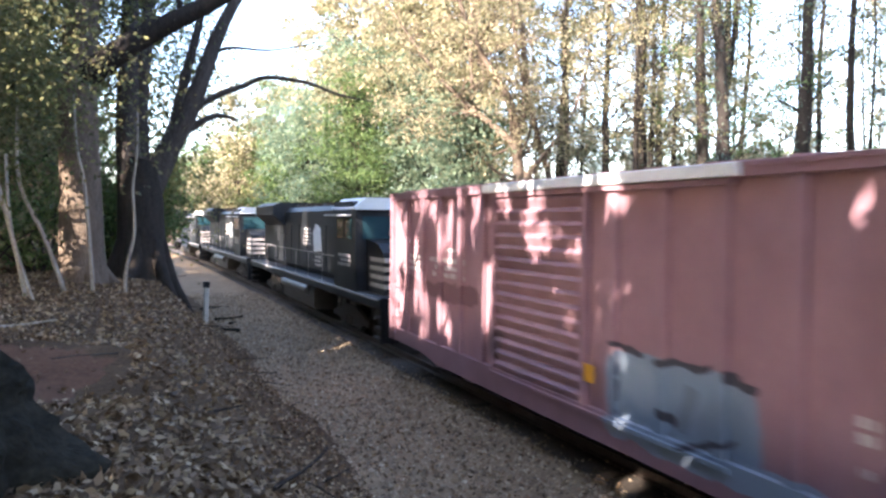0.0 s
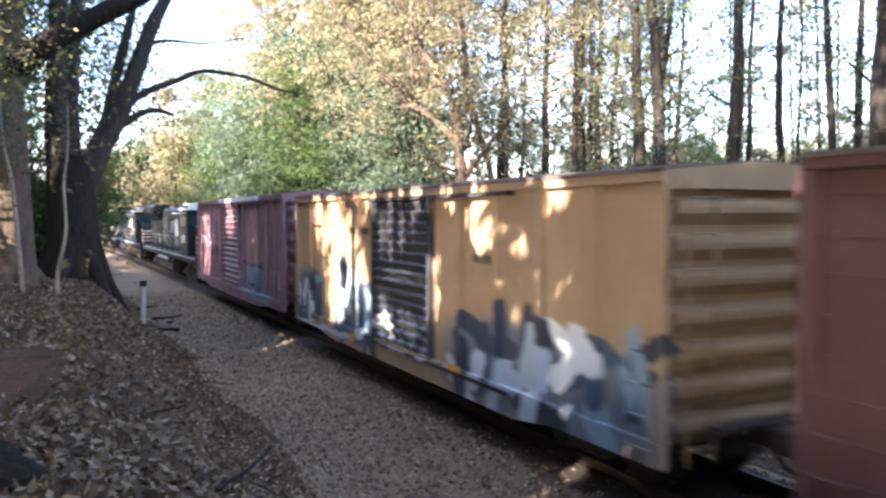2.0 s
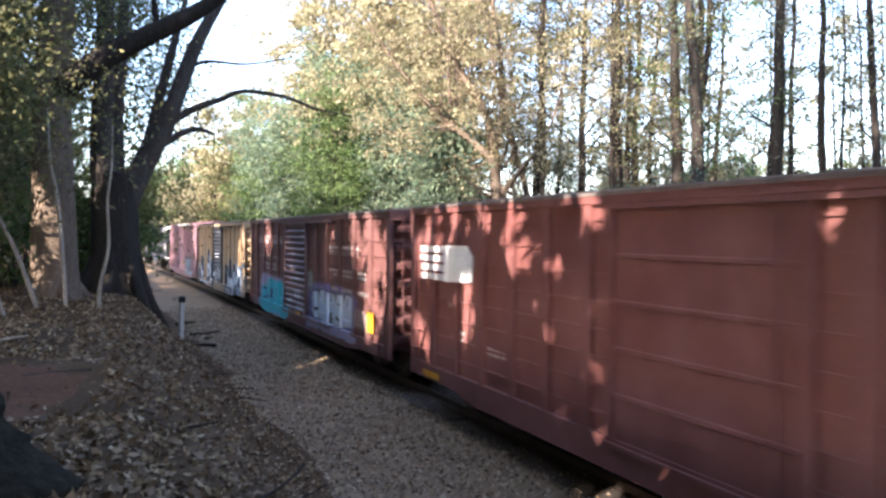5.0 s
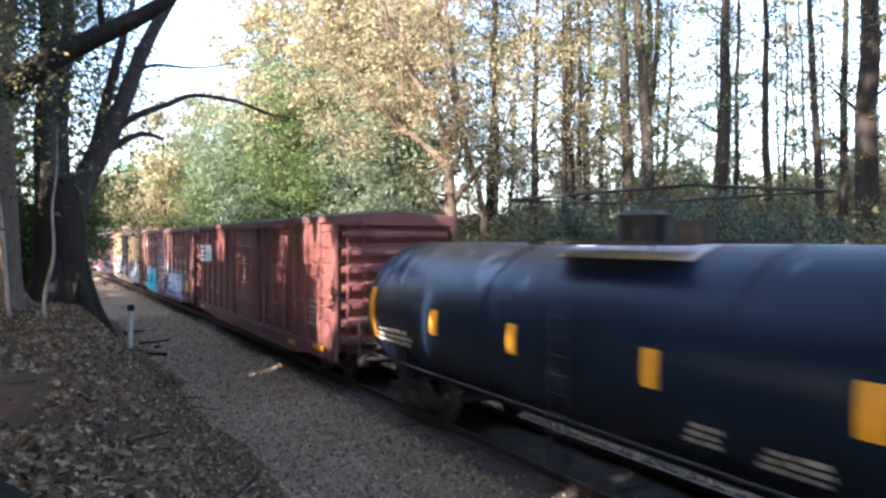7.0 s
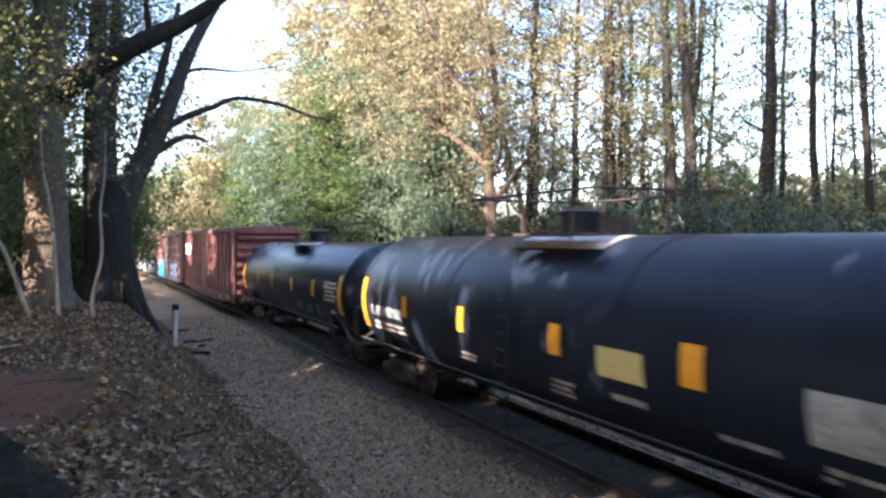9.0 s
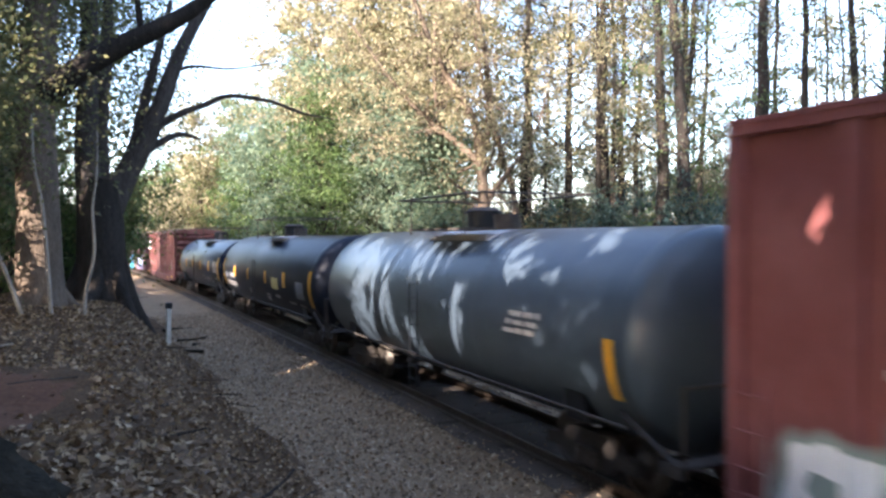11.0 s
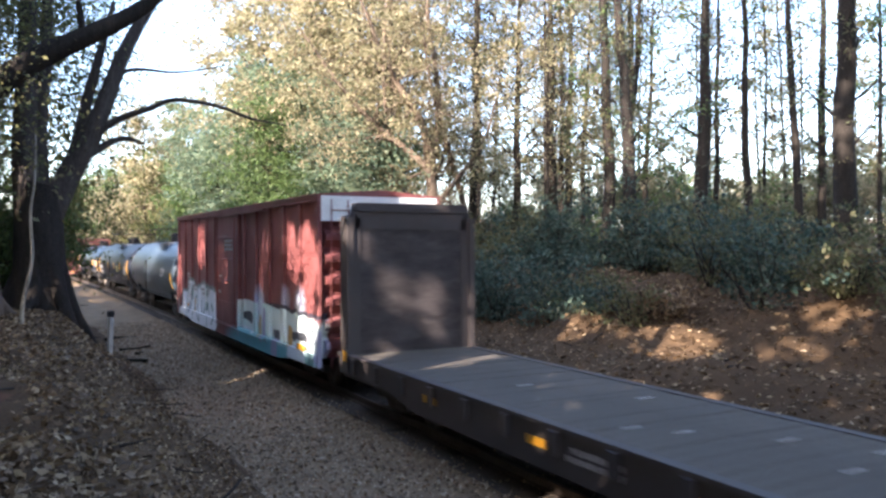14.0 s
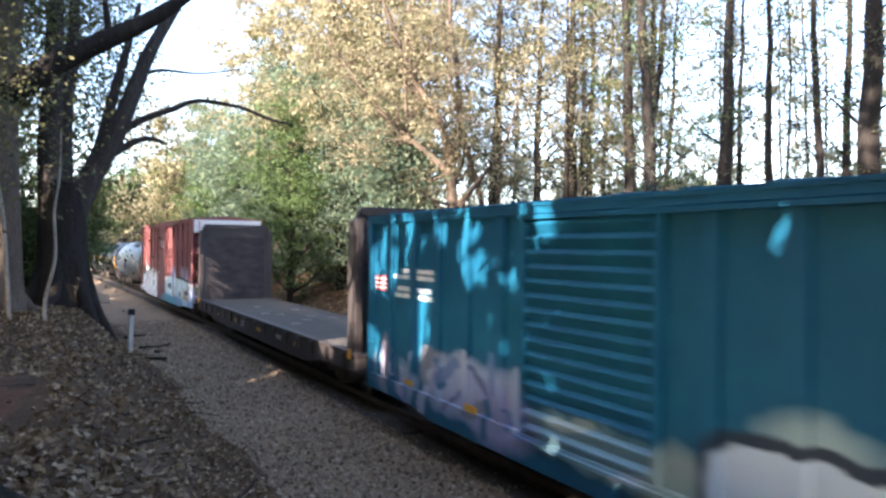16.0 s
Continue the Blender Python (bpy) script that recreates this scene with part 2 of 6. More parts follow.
# ---- mesh building ----
class Shape:
    """Gathers boxes, tubes and profiles into one mesh."""

    def __init__(self):
        self.v, self.f, self.smooth = [], [], []

    def add(self, verts, faces, smooth=False):
        n = len(self.v)
        self.v += [tuple(p) for p in verts]
        self.f += [tuple(i + n for i in face) for face in faces]
        self.smooth += [smooth] * len(faces)
        return self

    def box(self, x0, x1, y0, y1, z0, z1, cut=0.0):
        if cut:
            return self.prism([(x0 + cut, z0), (x1 - cut, z0), (x1, z0 + cut), (x1, z1 - cut), (x1 - cut, z1), (x0 + cut, z1), (x0, z1 - cut), (x0, z0 + cut)], y0, y1)
        vs = [(x, y, z) for x in (x0, x1) for y in (y0, y1) for z in (z0, z1)]
        return self.add(vs, [(0, 1, 3, 2), (4, 6, 7, 5), (0, 4, 5, 1), (2, 3, 7, 6), (0, 2, 6, 4), (1, 5, 7, 3)])

    def prism(self, xz, y0, y1):
        """A closed outline in x, z, drawn out along y."""
        n = len(xz)
        vs = [(x, y, z) for y in (y0, y1) for x, z in xz]
        return self.add(vs, [tuple(range(n)), tuple(range(2 * n - 1, n - 1, -1))] + [(i, i + n, (i + 1) % n + n, (i + 1) % n) for i in range(n)])

    def prism_x(self, yz, x0, x1):
        n = len(yz)
        vs = [(x, y, z) for x in (x0, x1) for y, z in yz]
        return self.add(vs, [tuple(range(n)), tuple(range(2 * n - 1, n - 1, -1))] + [(i, i + n, (i + 1) % n + n, (i + 1) % n) for i in range(n)])

    def tube(self, pts, radii, n=8, caps=True, axis=None):
        pts = [Vector(p) for p in pts]
        if isinstance(radii, (int, float)):
            radii = [radii] * len(pts)
        vs, side = [], None
        for i, p in enumerate(pts):
            d = (pts[min(i + 1, len(pts) - 1)] - pts[max(i - 1, 0)]).normalized()
            d = axis or d
            if side is None:
                side = d.orthogonal().normalized()
            side = (side - d * side.dot(d)).normalized()
            up = d.cross(side)
            for k in range(n):
                a = 2 * math.pi * k / n
                vs.append(p + (side * math.cos(a) + up * math.sin(a)) * radii[i])
        fs = [(i * n + k, i * n + (k + 1) % n, (i + 1) * n + (k + 1) % n, (i + 1) * n + k) for i in range(len(pts) - 1) for k in range(n)]
        self.add(vs, fs, True)
        if caps:
            self.add(vs[:n], [tuple(range(n - 1, -1, -1))])
            self.add(vs[-n:], [tuple(range(n))])
        return self

    def mesh(self, name, material):
        me = bpy.data.meshes.new(name)
        me.from_pydata(self.v, [], self.f)
        me.polygons.foreach_set("use_smooth", self.smooth)
        if material:
            me.materials.append(material)
        me.update()
        return me


def part(name, shape, material, parent=None, label=""):
    me = shape if isinstance(shape, bpy.types.Mesh) else shape.mesh(name, material)
    ob = new(name, me)
    ob.parent = parent
    return tagged(ob, label) if label else ob


def thing(name, label, category, group="", kind="", at=None):
    ob = tagged(new(name), label, category, group, kind)
    if at is not None:
        ob.matrix_basis = at
    return ob


def quads_mesh(name, verts, material):
    """A mesh of loose quads; verts is an array (n, 4, 3)."""
    n = len(verts)
    me = bpy.data.meshes.new(name)
    me.vertices.add(4 * n)
    me.vertices.foreach_set("co", np.ascontiguousarray(verts, dtype=np.float32).ravel())
    me.loops.add(4 * n)
    me.loops.foreach_set("vertex_index", np.arange(4 * n, dtype=np.int32))
    me.polygons.add(n)
    me.polygons.foreach_set("loop_start", np.arange(0, 4 * n, 4, dtype=np.int32))
    me.materials.append(material)
    me.update(calc_edges=True)
    return me


def leaf_quads(rng, centres, size, flat=0.0):
    """Pointed, slightly folded leaves round the centres, in chance directions; flat: how far they lie down."""
    n = len(centres)
    a = rng.normal(size=(n, 3))
    b = rng.normal(size=(n, 3))
    a[:, 2] *= 1 - flat
    b[:, 2] *= 1 - flat
    a /= np.linalg.norm(a, axis=1)[:, None]
    b -= a * np.sum(a * b, axis=1)[:, None]
    b /= np.linalg.norm(b, axis=1)[:, None]
    c = np.cross(a, b)
    s = size * rng.uniform(0.6, 1.35, n)[:, None]
    return np.stack([centres - a * s * 0.5, centres + b * s * 0.27 + c * s * 0.08, centres + a * s * 0.5, centres - b * s * 0.27 + c * s * 0.08], axis=1)


# ---- the ground ----
def smooth_step(a, b, v):
    k = min(1, max(0, (v - a) / (b - a)))
    return k * k * (3 - 2 * k)


def blend(profile, u):
    for (u0, z0), (u1, z1) in zip(profile, profile[1:]):
        if u <= u1:
            return z0 + (z1 - z0) * min(1, max(0, (u - u0) / (u1 - u0)))
    return profile[-1][1]


SOIL = [(-400, 10), (-60, 4.5), (-12, 2.6), (-3, 2.1), (0.1, 1.98), (0.75, 1.8), (1.2, 1.35), (2.2, 0.3), (3.0, -0.3), (3.6, -0.5), (9.8, -0.62), (11.3, -0.45),
        (13, 0.0), (15.5, 0.75), (19, 2.0), (23, 2.5), (60, 3.0), (120, 6), (400, 16)]
BED = [(2.2, -0.75), (2.9, -0.36), (5.2, -0.34), (5.7, -0.3), (6.25, -0.2), (8.95, -0.2), (9.5, -0.42), (10.6, -0.75)]


def ground_z(x, y):
    u = lateral(x, y)
    rough = 0.05 if 3.2 < u < 10 else 0.16 + 0.25 * smooth_step(12, 16, abs(u - 1))
    z = blend(SOIL, u + 0.35 * noise.noise(Vector((x * 0.25, y * 0.25, 3.0))) * (0 if 3.4 < u < 10 else 1))
    return z + rough * noise.noise(Vector((x * 0.6, y * 0.6, 0))) + 0.05 * noise.noise(Vector((x * 2.6, y * 2.6, 5.0)))


def bed_z(x, y):
    u = lateral(x, y) + 0.25 * noise.noise(Vector((x * 0.8, y * 0.8, 9.0)))
    return blend(BED, u) + 0.025 * noise.noise(Vector((x * 2, y * 2, 1.0)))


def sheet(us, ys, height):
    s = Shape()
    vs = []
    for y in ys:
        bend = y * y / (2 * R_SIDE) if abs(y) < 160 else 160 * 160 / (2 * R_SIDE)
        for u in us:
            x = u - bend
            vs.append((x, y, height(x, y)))
    n = len(us)
    return s.add(vs, [(j * n + i, j * n + i + 1, (j + 1) * n + i + 1, (j + 1) * n + i) for j in range(len(ys) - 1) for i in range(n - 1)], True)


def steps(*runs):
    out = []
    for a, b, d in runs:
        out += list(np.arange(a, b, d))
    return [float(v) for v in out] + [float(runs[-1][1])]


us = steps((-400, -60, 40), (-60, -12, 4), (-12, -3, 0.8), (-3, 4, 0.14), (4, 10, 0.8), (10, 21, 0.4), (21, 60, 3), (60, 400, 40))
ys = steps((-400, -40, 40), (-40, 0, 4), (0, 26, 0.18), (26, 60, 0.7), (60, 140, 4), (140, 900, 60))
ground = part("ground", sheet(us, ys, ground_z), M["soil"])
tagged(ground, "brown forest soil under dry leaf litter", "ground", kind="structure")
bed_us = steps((2.1, 3.6, 0.12), (3.6, 9.2, 0.3), (9.2, 10.7, 0.25))
bed = part("ballast", sheet(bed_us, steps((-60, 0, 4), (0, 45, 0.3), (45, 160, 3)), bed_z), M["gravel"])
tagged(bed, "grey crushed stone ballast along the track", "ballast", kind="structure")


# a darker strip for oily stone and the shadow along the rails
stained = part("ballast_between_rails", sheet(steps((6.2, 8.72, 0.28)), steps((-60, 0, 4), (0, 45, 0.3), (45, 160, 3)), lambda x, y: bed_z(x, y) + 0.03 - 0.06 * (abs(lateral(x, y) - 7.15) > 1.36)), M["oily_shaded"])
tagged(stained, "ballast between and beside the rails, dark with oil and painted-in shadow", "ballast", kind="structure")


def clay_patch():
    """A trodden bare spot on the bank."""
    s, n = Shape(), 28
    vs = [(-1.1, 8.7, ground_z(-1.1, 8.7) + 0.03)]
    for ring in (0.5, 1.0):
        for k in range(n):
            a = 2 * math.pi * k / n
            r = ring * (1 + 0.25 * noise.noise(Vector((math.cos(a) * 1.5, math.sin(a) * 1.5, 2))))
            x, y = -1.1 + 1.15 * r * math.cos(a), 8.6 + 1.7 * r * math.sin(a)
            vs.append((x, y, ground_z(x, y) + (0.035 if ring < 1 else -0.03)))
    fs = [(0, 1 + k, 1 + (k + 1) % n) for k in range(n)]
    fs += [(1 + k, 1 + n + k, 1 + n + (k + 1) % n, 1 + (k + 1) % n) for k in range(n)]
    ob = part("clay_patch", s.add(vs, fs, True), M["clay"])
    tagged(ob, "bare trodden patch of red clay on the bank", "ground", kind="structure")


clay_patch()


# ---- the track ----
def build_track():
    line = thing("railway_track", "single track with rusty steel rails on dark timber ties", "railway track", kind="structure")
    stops = [-40 + 4 * i for i in range(48)]
    profile = [(-0.07, -0.17), (0.07, -0.17), (0.07, -0.155), (0.012, -0.13), (0.012, -0.045), (0.036, -0.035), (0.036, -0.004), (0.028, 0.0), (-0.028, 0.0), (-0.036, -0.004), (-0.036, -0.035), (-0.012, -0.045), (-0.012, -0.13), (-0.07, -0.155)]
    for off in (-0.7525, 0.7525):
        vs, n = [], len(profile)
        for s in stops:
            for dx, dz in profile:
                x, y, _ = track(s, off + dx)
                vs.append((x, y, dz))
        fs = [(i * n + k, i * n + (k + 1) % n, (i + 1) * n + (k + 1) % n, (i + 1) * n + k) for i in range(len(stops) - 1) for k in range(n)]
        part("rail", Shape().add(vs, fs), M["steel_rail"], line)
    tie = Shape().box(-1.3, 1.3, -0.115, 0.115, -0.36, -0.172, 0.012).mesh("tie", M["tie"])
    for i in range(150):
        x, y, h = track(-8 + 0.52 * i + random.uniform(-0.03, 0.03))
        ob = part("tie", tie, None, line)
        ob.matrix_basis = pose(x, y, random.uniform(-0.006, 0.0), 0, 0, h + random.uniform(-1.2, 1.2))


build_track()


# ---- stones, leaves on the ground ----
def scatter_stones():
    rng = np.random.default_rng(4)
    n = 15000
    y = 4 + 38 * rng.random(n) ** 1.5
    u = np.where(rng.random(n) < 0.7, rng.uniform(2.7, 6.4, n), rng.uniform(6.4, 9.8, n))
    base = np.array([(1, 0, 0), (-1, 0, 0), (0, 1, 0), (0, -1, 0), (0, 0, 1), (0, 0, -1)], float)
    tri = np.array([(0, 2, 4), (2, 1, 4), (1, 3, 4), (3, 0, 4), (2, 0, 5), (1, 2, 5), (3, 1, 5), (0, 3, 5)])
    vs, fs = [], []
    for i in range(n):
        x = u[i] - y[i] ** 2 / (2 * R_SIDE)
        r = rng.uniform(0.018, 0.05)
        p = base * r * rng.uniform(0.6, 1.3, (6, 3)) + rng.normal(0, 0.25 * r, (6, 3))
        a = rng.uniform(0, 6.28)
        c, s = math.cos(a), math.sin(a)
        p = p @ np.array([(c, s, 0), (-s, c, 0), (0, 0, 1)])
        vs.append(p + (x, y[i], bed_z(x, y[i]) + 0.008))
        fs.append(tri + 6 * i)
    me = bpy.data.meshes.new("loose_stones")
    me.from_pydata(np.concatenate(vs).tolist(), [], np.concatenate(fs).tolist())
    me.materials.append(M["stone"])
    tagged(new("loose_stones", me), "loose grey and brown stones on the ballast", "stones", kind="stuff")


def scatter_leaves(name, label, n, urange, yrange, height, seed, size, power=1.4, flat=0.72):
    rng = np.random.default_rng(seed)
    u = rng.uniform(*urange, n)
    y = yrange[0] + (yrange[1] - yrange[0]) * rng.random(n) ** power
    pts = []
    for i in range(n):
        x = u[i] - y[i] ** 2 / (2 * R_SIDE)
        if ((x + 1.1) / 1.1) ** 2 + ((y[i] - 8.6) / 1.6) ** 2 < 1 and rng.random() < 0.93:
            continue
        pts.append((x, y[i], height(x, y[i]) + rng.uniform(0.012, 0.04)))
    ob = new(name, quads_mesh(name, leaf_quads(rng, np.array(pts), size, flat), M["litter"]))
    tagged(ob, label, "leaf litter", kind="stuff")


scatter_stones()
scatter_leaves("leaf_litter", "dry brown fallen leaves on the bank", 52000, (-4.5, 3.1), (3.2, 32), ground_z, 11, 0.082, 1.7, 0.45)
scatter_leaves("leaf_litter", "dry brown fallen leaves on the top of the bank", 9000, (-9, 2.6), (-9, 3.4), ground_z, 14, 0.09, 1.0)
scatter_leaves("leaf_litter", "scattered dry leaves on the ballast", 17000, (2.6, 6.3), (5, 40), bed_z, 12, 0.075)
scatter_leaves("leaf_litter", "brown fallen leaves on the far bank", 26000, (10.2, 26), (6, 48), ground_z, 13, 0.15, 1.0)


# ---- trees ----
def lit_gap(p):
    """Openings cut between the west crowns, so that low sun falls in chosen patches."""
    k = (SIDE - p[:, 0]) / -SUN.x
    y, z = p[:, 1] - k * SUN.y, p[:, 2] - k * SUN.z
    gap = np.zeros(len(p), bool)
    for cy, cz, ry, rz in GAPS:
        gap |= ((y - cy) / (ry + 0.2)) ** 2 + ((z - cz) / (rz + 0.2)) ** 2 < 1
    return gap & (np.random.default_rng(len(p)).random(len(p)) < 0.97)


GAPS = [(18.5, 2.4, 0.9, 1.6), (17.1, 2.8, 0.5, 0.95), (16.4, 3.85, 0.85, 0.32), (15.3, 3.1, 0.4, 0.4), (14.4, 2.8, 0.6, 0.4), (13.9, 3.75, 0.95, 0.4), (13.1, 2.1, 0.3, 0.6), (15.2, 1.35, 0.4, 0.45), (16.5, 1.5, 0.4, 0.6), (11.75, 3.8, 0.75, 0.45),
        (11.3, 3.2, 0.25, 0.22), (9.2, 4.05, 0.4, 0.28), (5.1, 3.7, -0.06, 0.08), (19.9, 3.2, 0.4, 0.8),
        (22.5, 3.0, 0.6, 1.0), (27.5, 2.4, 0.8, 1.2), (31.0, 3.2, 0.6, 0.8), (44.0, 2.6, 1.2, 1.4), (36.5, 2.0, 1.4, 1.4), (70, 2.2, 4.0, 2.0), (53, 3.0, 1.2, 1.4), (15.5, 6.4, 2.4, 0.85), (11.6, 6.2, 1.8, 0.85), (23.5, -0.7, 0.6, 1.3), (24.9, 1.6, 0.3, 0.9)]


def branch(rng, start, way, length, r0, n=5, up=0.15, jitter=0.18):
    pts, rad = [np.array(start, float)], [r0]
    d = np.array(way, float)
    for i in range(n):
        d = d + rng.normal(0, jitter, 3) + (0, 0, up)
        d /= np.linalg.norm(d)
        pts.append(pts[-1] + d * length / n)
        rad.append(max(0.006, r0 * (1 - 0.85 * (i + 1) / n)))
    return pts, rad


def tree(label, x, y, height, r, seed, lean=(0, 0), start=0.45, spread=3.5, limbs=10, leaves=2500, leaf=0.2, mat="leaf_olive", bark="bark",
         ivy=0, puff=0.55, gaps=False, twigs=4, name="tree", group="woods", z=None, wiggle=0.3, sides=8, cone=0.5, clump=36, rise=(0.25, 1.1), limb=0.45):
    rng = np.random.default_rng(seed)
    base = (ground_z(x, y) if z is None else z) - 0.12
    root = thing(name, label, "tree", group, at=pose(x, y, base))
    trunk, n = Shape(), 12
    pts, off = [], np.zeros(2)
    for i in range(n + 1):
        k = i / n
        off = off + rng.normal(0, wiggle * height / 100, 2)
        pts.append(np.array((lean[0] * k ** 1.3 + off[0] * (k > 0), lean[1] * k ** 1.3 + off[1] * (k > 0), k * height)))
    rad = [r * (1.45 if i == 0 else 1.0) * (1 - 0.82 * i / n) for i in range(n + 1)]
    rad.insert(1, r * 1.08)
    pts.insert(1, pts[0] * 0.7 + pts[1] * 0.3)
    trunk.tube(pts, rad, sides)
    anchors = []
    for j in range(limbs):
        k = start + (1 - start) * (j + rng.random()) / limbs
        i = min(int(k * n) + 1, n)
        p = pts[i] + (pts[i + 1] - pts[i]) * (k * n - int(k * n)) if i < n else pts[-1]
        a = j * 2.4 + rng.uniform(-0.5, 0.5)
        length = spread * (1.15 - cone * (k - start) / (1.001 - start)) * rng.uniform(0.7, 1.2)
        bp, br = branch(rng, p, (math.cos(a), math.sin(a), rng.uniform(*rise)), length, max(0.02, rad[i] * limb), 5)
        trunk.tube(bp, br, 5, False)
        anchors += bp[2:]
        for t in range(twigs):
            q = bp[rng.integers(2, 6)]
            w = rng.normal(0, 1, 3)
            w[2] = abs(w[2]) * 0.4
            tp, tr_ = branch(rng, q, w / np.linalg.norm(w), length * 0.45, 0.025, 3, 0.1, 0.3)
            trunk.tube(tp, tr_, 4, False)
            anchors += tp[1:]
    part("trunk", trunk, M[bark], root)
    if leaves:
        anchors = np.array(anchors)
        if clump:
            heart = anchors[rng.integers(0, len(anchors), max(4, leaves // clump))]
            heart = heart + rng.normal(0, puff, heart.shape)
            c = heart[rng.integers(0, len(heart), leaves)] + rng.normal(0, 0.16 + leaf * 0.75, (leaves, 3)) * (1, 1, 0.6)
        else:
            c = anchors[rng.integers(0, len(anchors), leaves)] + rng.normal(0, puff, (leaves, 3)) * (1, 1, 0.8)
        if gaps:
            c = c[~lit_gap(c + (x, y, base))]
        part("crown", quads_mesh("crown", leaf_quads(rng, c, leaf), M[mat]), None, root)
    if ivy:
        h = rng.uniform(0.02, 0.75, ivy) * height
        c = np.array([np.array([np.interp(v, [q[2] for q in pts], [q[a] for q in pts]) for a in range(3)]) for v in h])
        ang = rng.uniform(0, 6.28, ivy)
        rr = r * rng.uniform(0.9, 1.7, ivy)
        c[:, 0] += rr * np.cos(ang)
        c[:, 1] += rr * np.sin(ang)
        part("ivy", quads_mesh("ivy", leaf_quads(rng, c, 0.16), M["leaf_dark"]), None, root, "dark ivy climbing the trunk")
    return root


def shrub(x, y, w, h, seed, mat="leaf_dark", leaves=1500, leaf=0.15, label="dense dark green evergreen shrub on the slope"):
    rng = np.random.default_rng(seed)
    root = thing("shrub", label, "shrub", "undergrowth", at=pose(x, y, ground_z(x, y) - 0.05))
    stems, tips = Shape(), []
    for j in range(9):
        a = j * 2.4
        bp, br = branch(rng, (0.15 * math.cos(a), 0.15 * math.sin(a), 0), (0.5 * math.cos(a) * w / h, 0.5 * math.sin(a) * w / h, 0.8), h * rng.uniform(0.7, 1.05), 0.035, 5, 0.0, 0.2)
        stems.tube(bp, br, 4, False)
        tips += bp[1:]
    part("stem", stems, M["bark"], root)
    tips = np.array(tips)
    heart = tips[rng.integers(0, len(tips), max(5, leaves // 30))]
    heart = heart + rng.normal(0, 0.2, heart.shape) * (w, w, h * 0.5)
    c = heart[rng.integers(0, len(heart), leaves)] + rng.normal(0, 0.13 + leaf * 0.6, (leaves, 3)) * (1, 1, 0.55)
    c[:, 2] = np.abs(c[:, 2]) + 0.05
    part("foliage", quads_mesh("foliage", leaf_quads(rng, c, leaf), M[mat]), None, root)


def curve(pts, rad, n=5):
    """A smooth line through the points."""
    pts = [Vector(p) for p in pts]
    out, radii = [], []
    for i in range(len(pts) - 1):
        a, b, c, d = pts[max(i - 1, 0)], pts[i], pts[i + 1], pts[min(i + 2, len(pts) - 1)]
        for k in range(n):
            t = k / n
            out.append(0.5 * ((2 * b) + (c - a) * t + (2 * a - 5 * b + 4 * c - d) * t * t + (3 * b - a - 3 * c + d) * t ** 3))
            radii.append(rad[i] + (rad[i + 1] - rad[i]) * t)
    return out + [pts[-1]], radii + [rad[-1]]


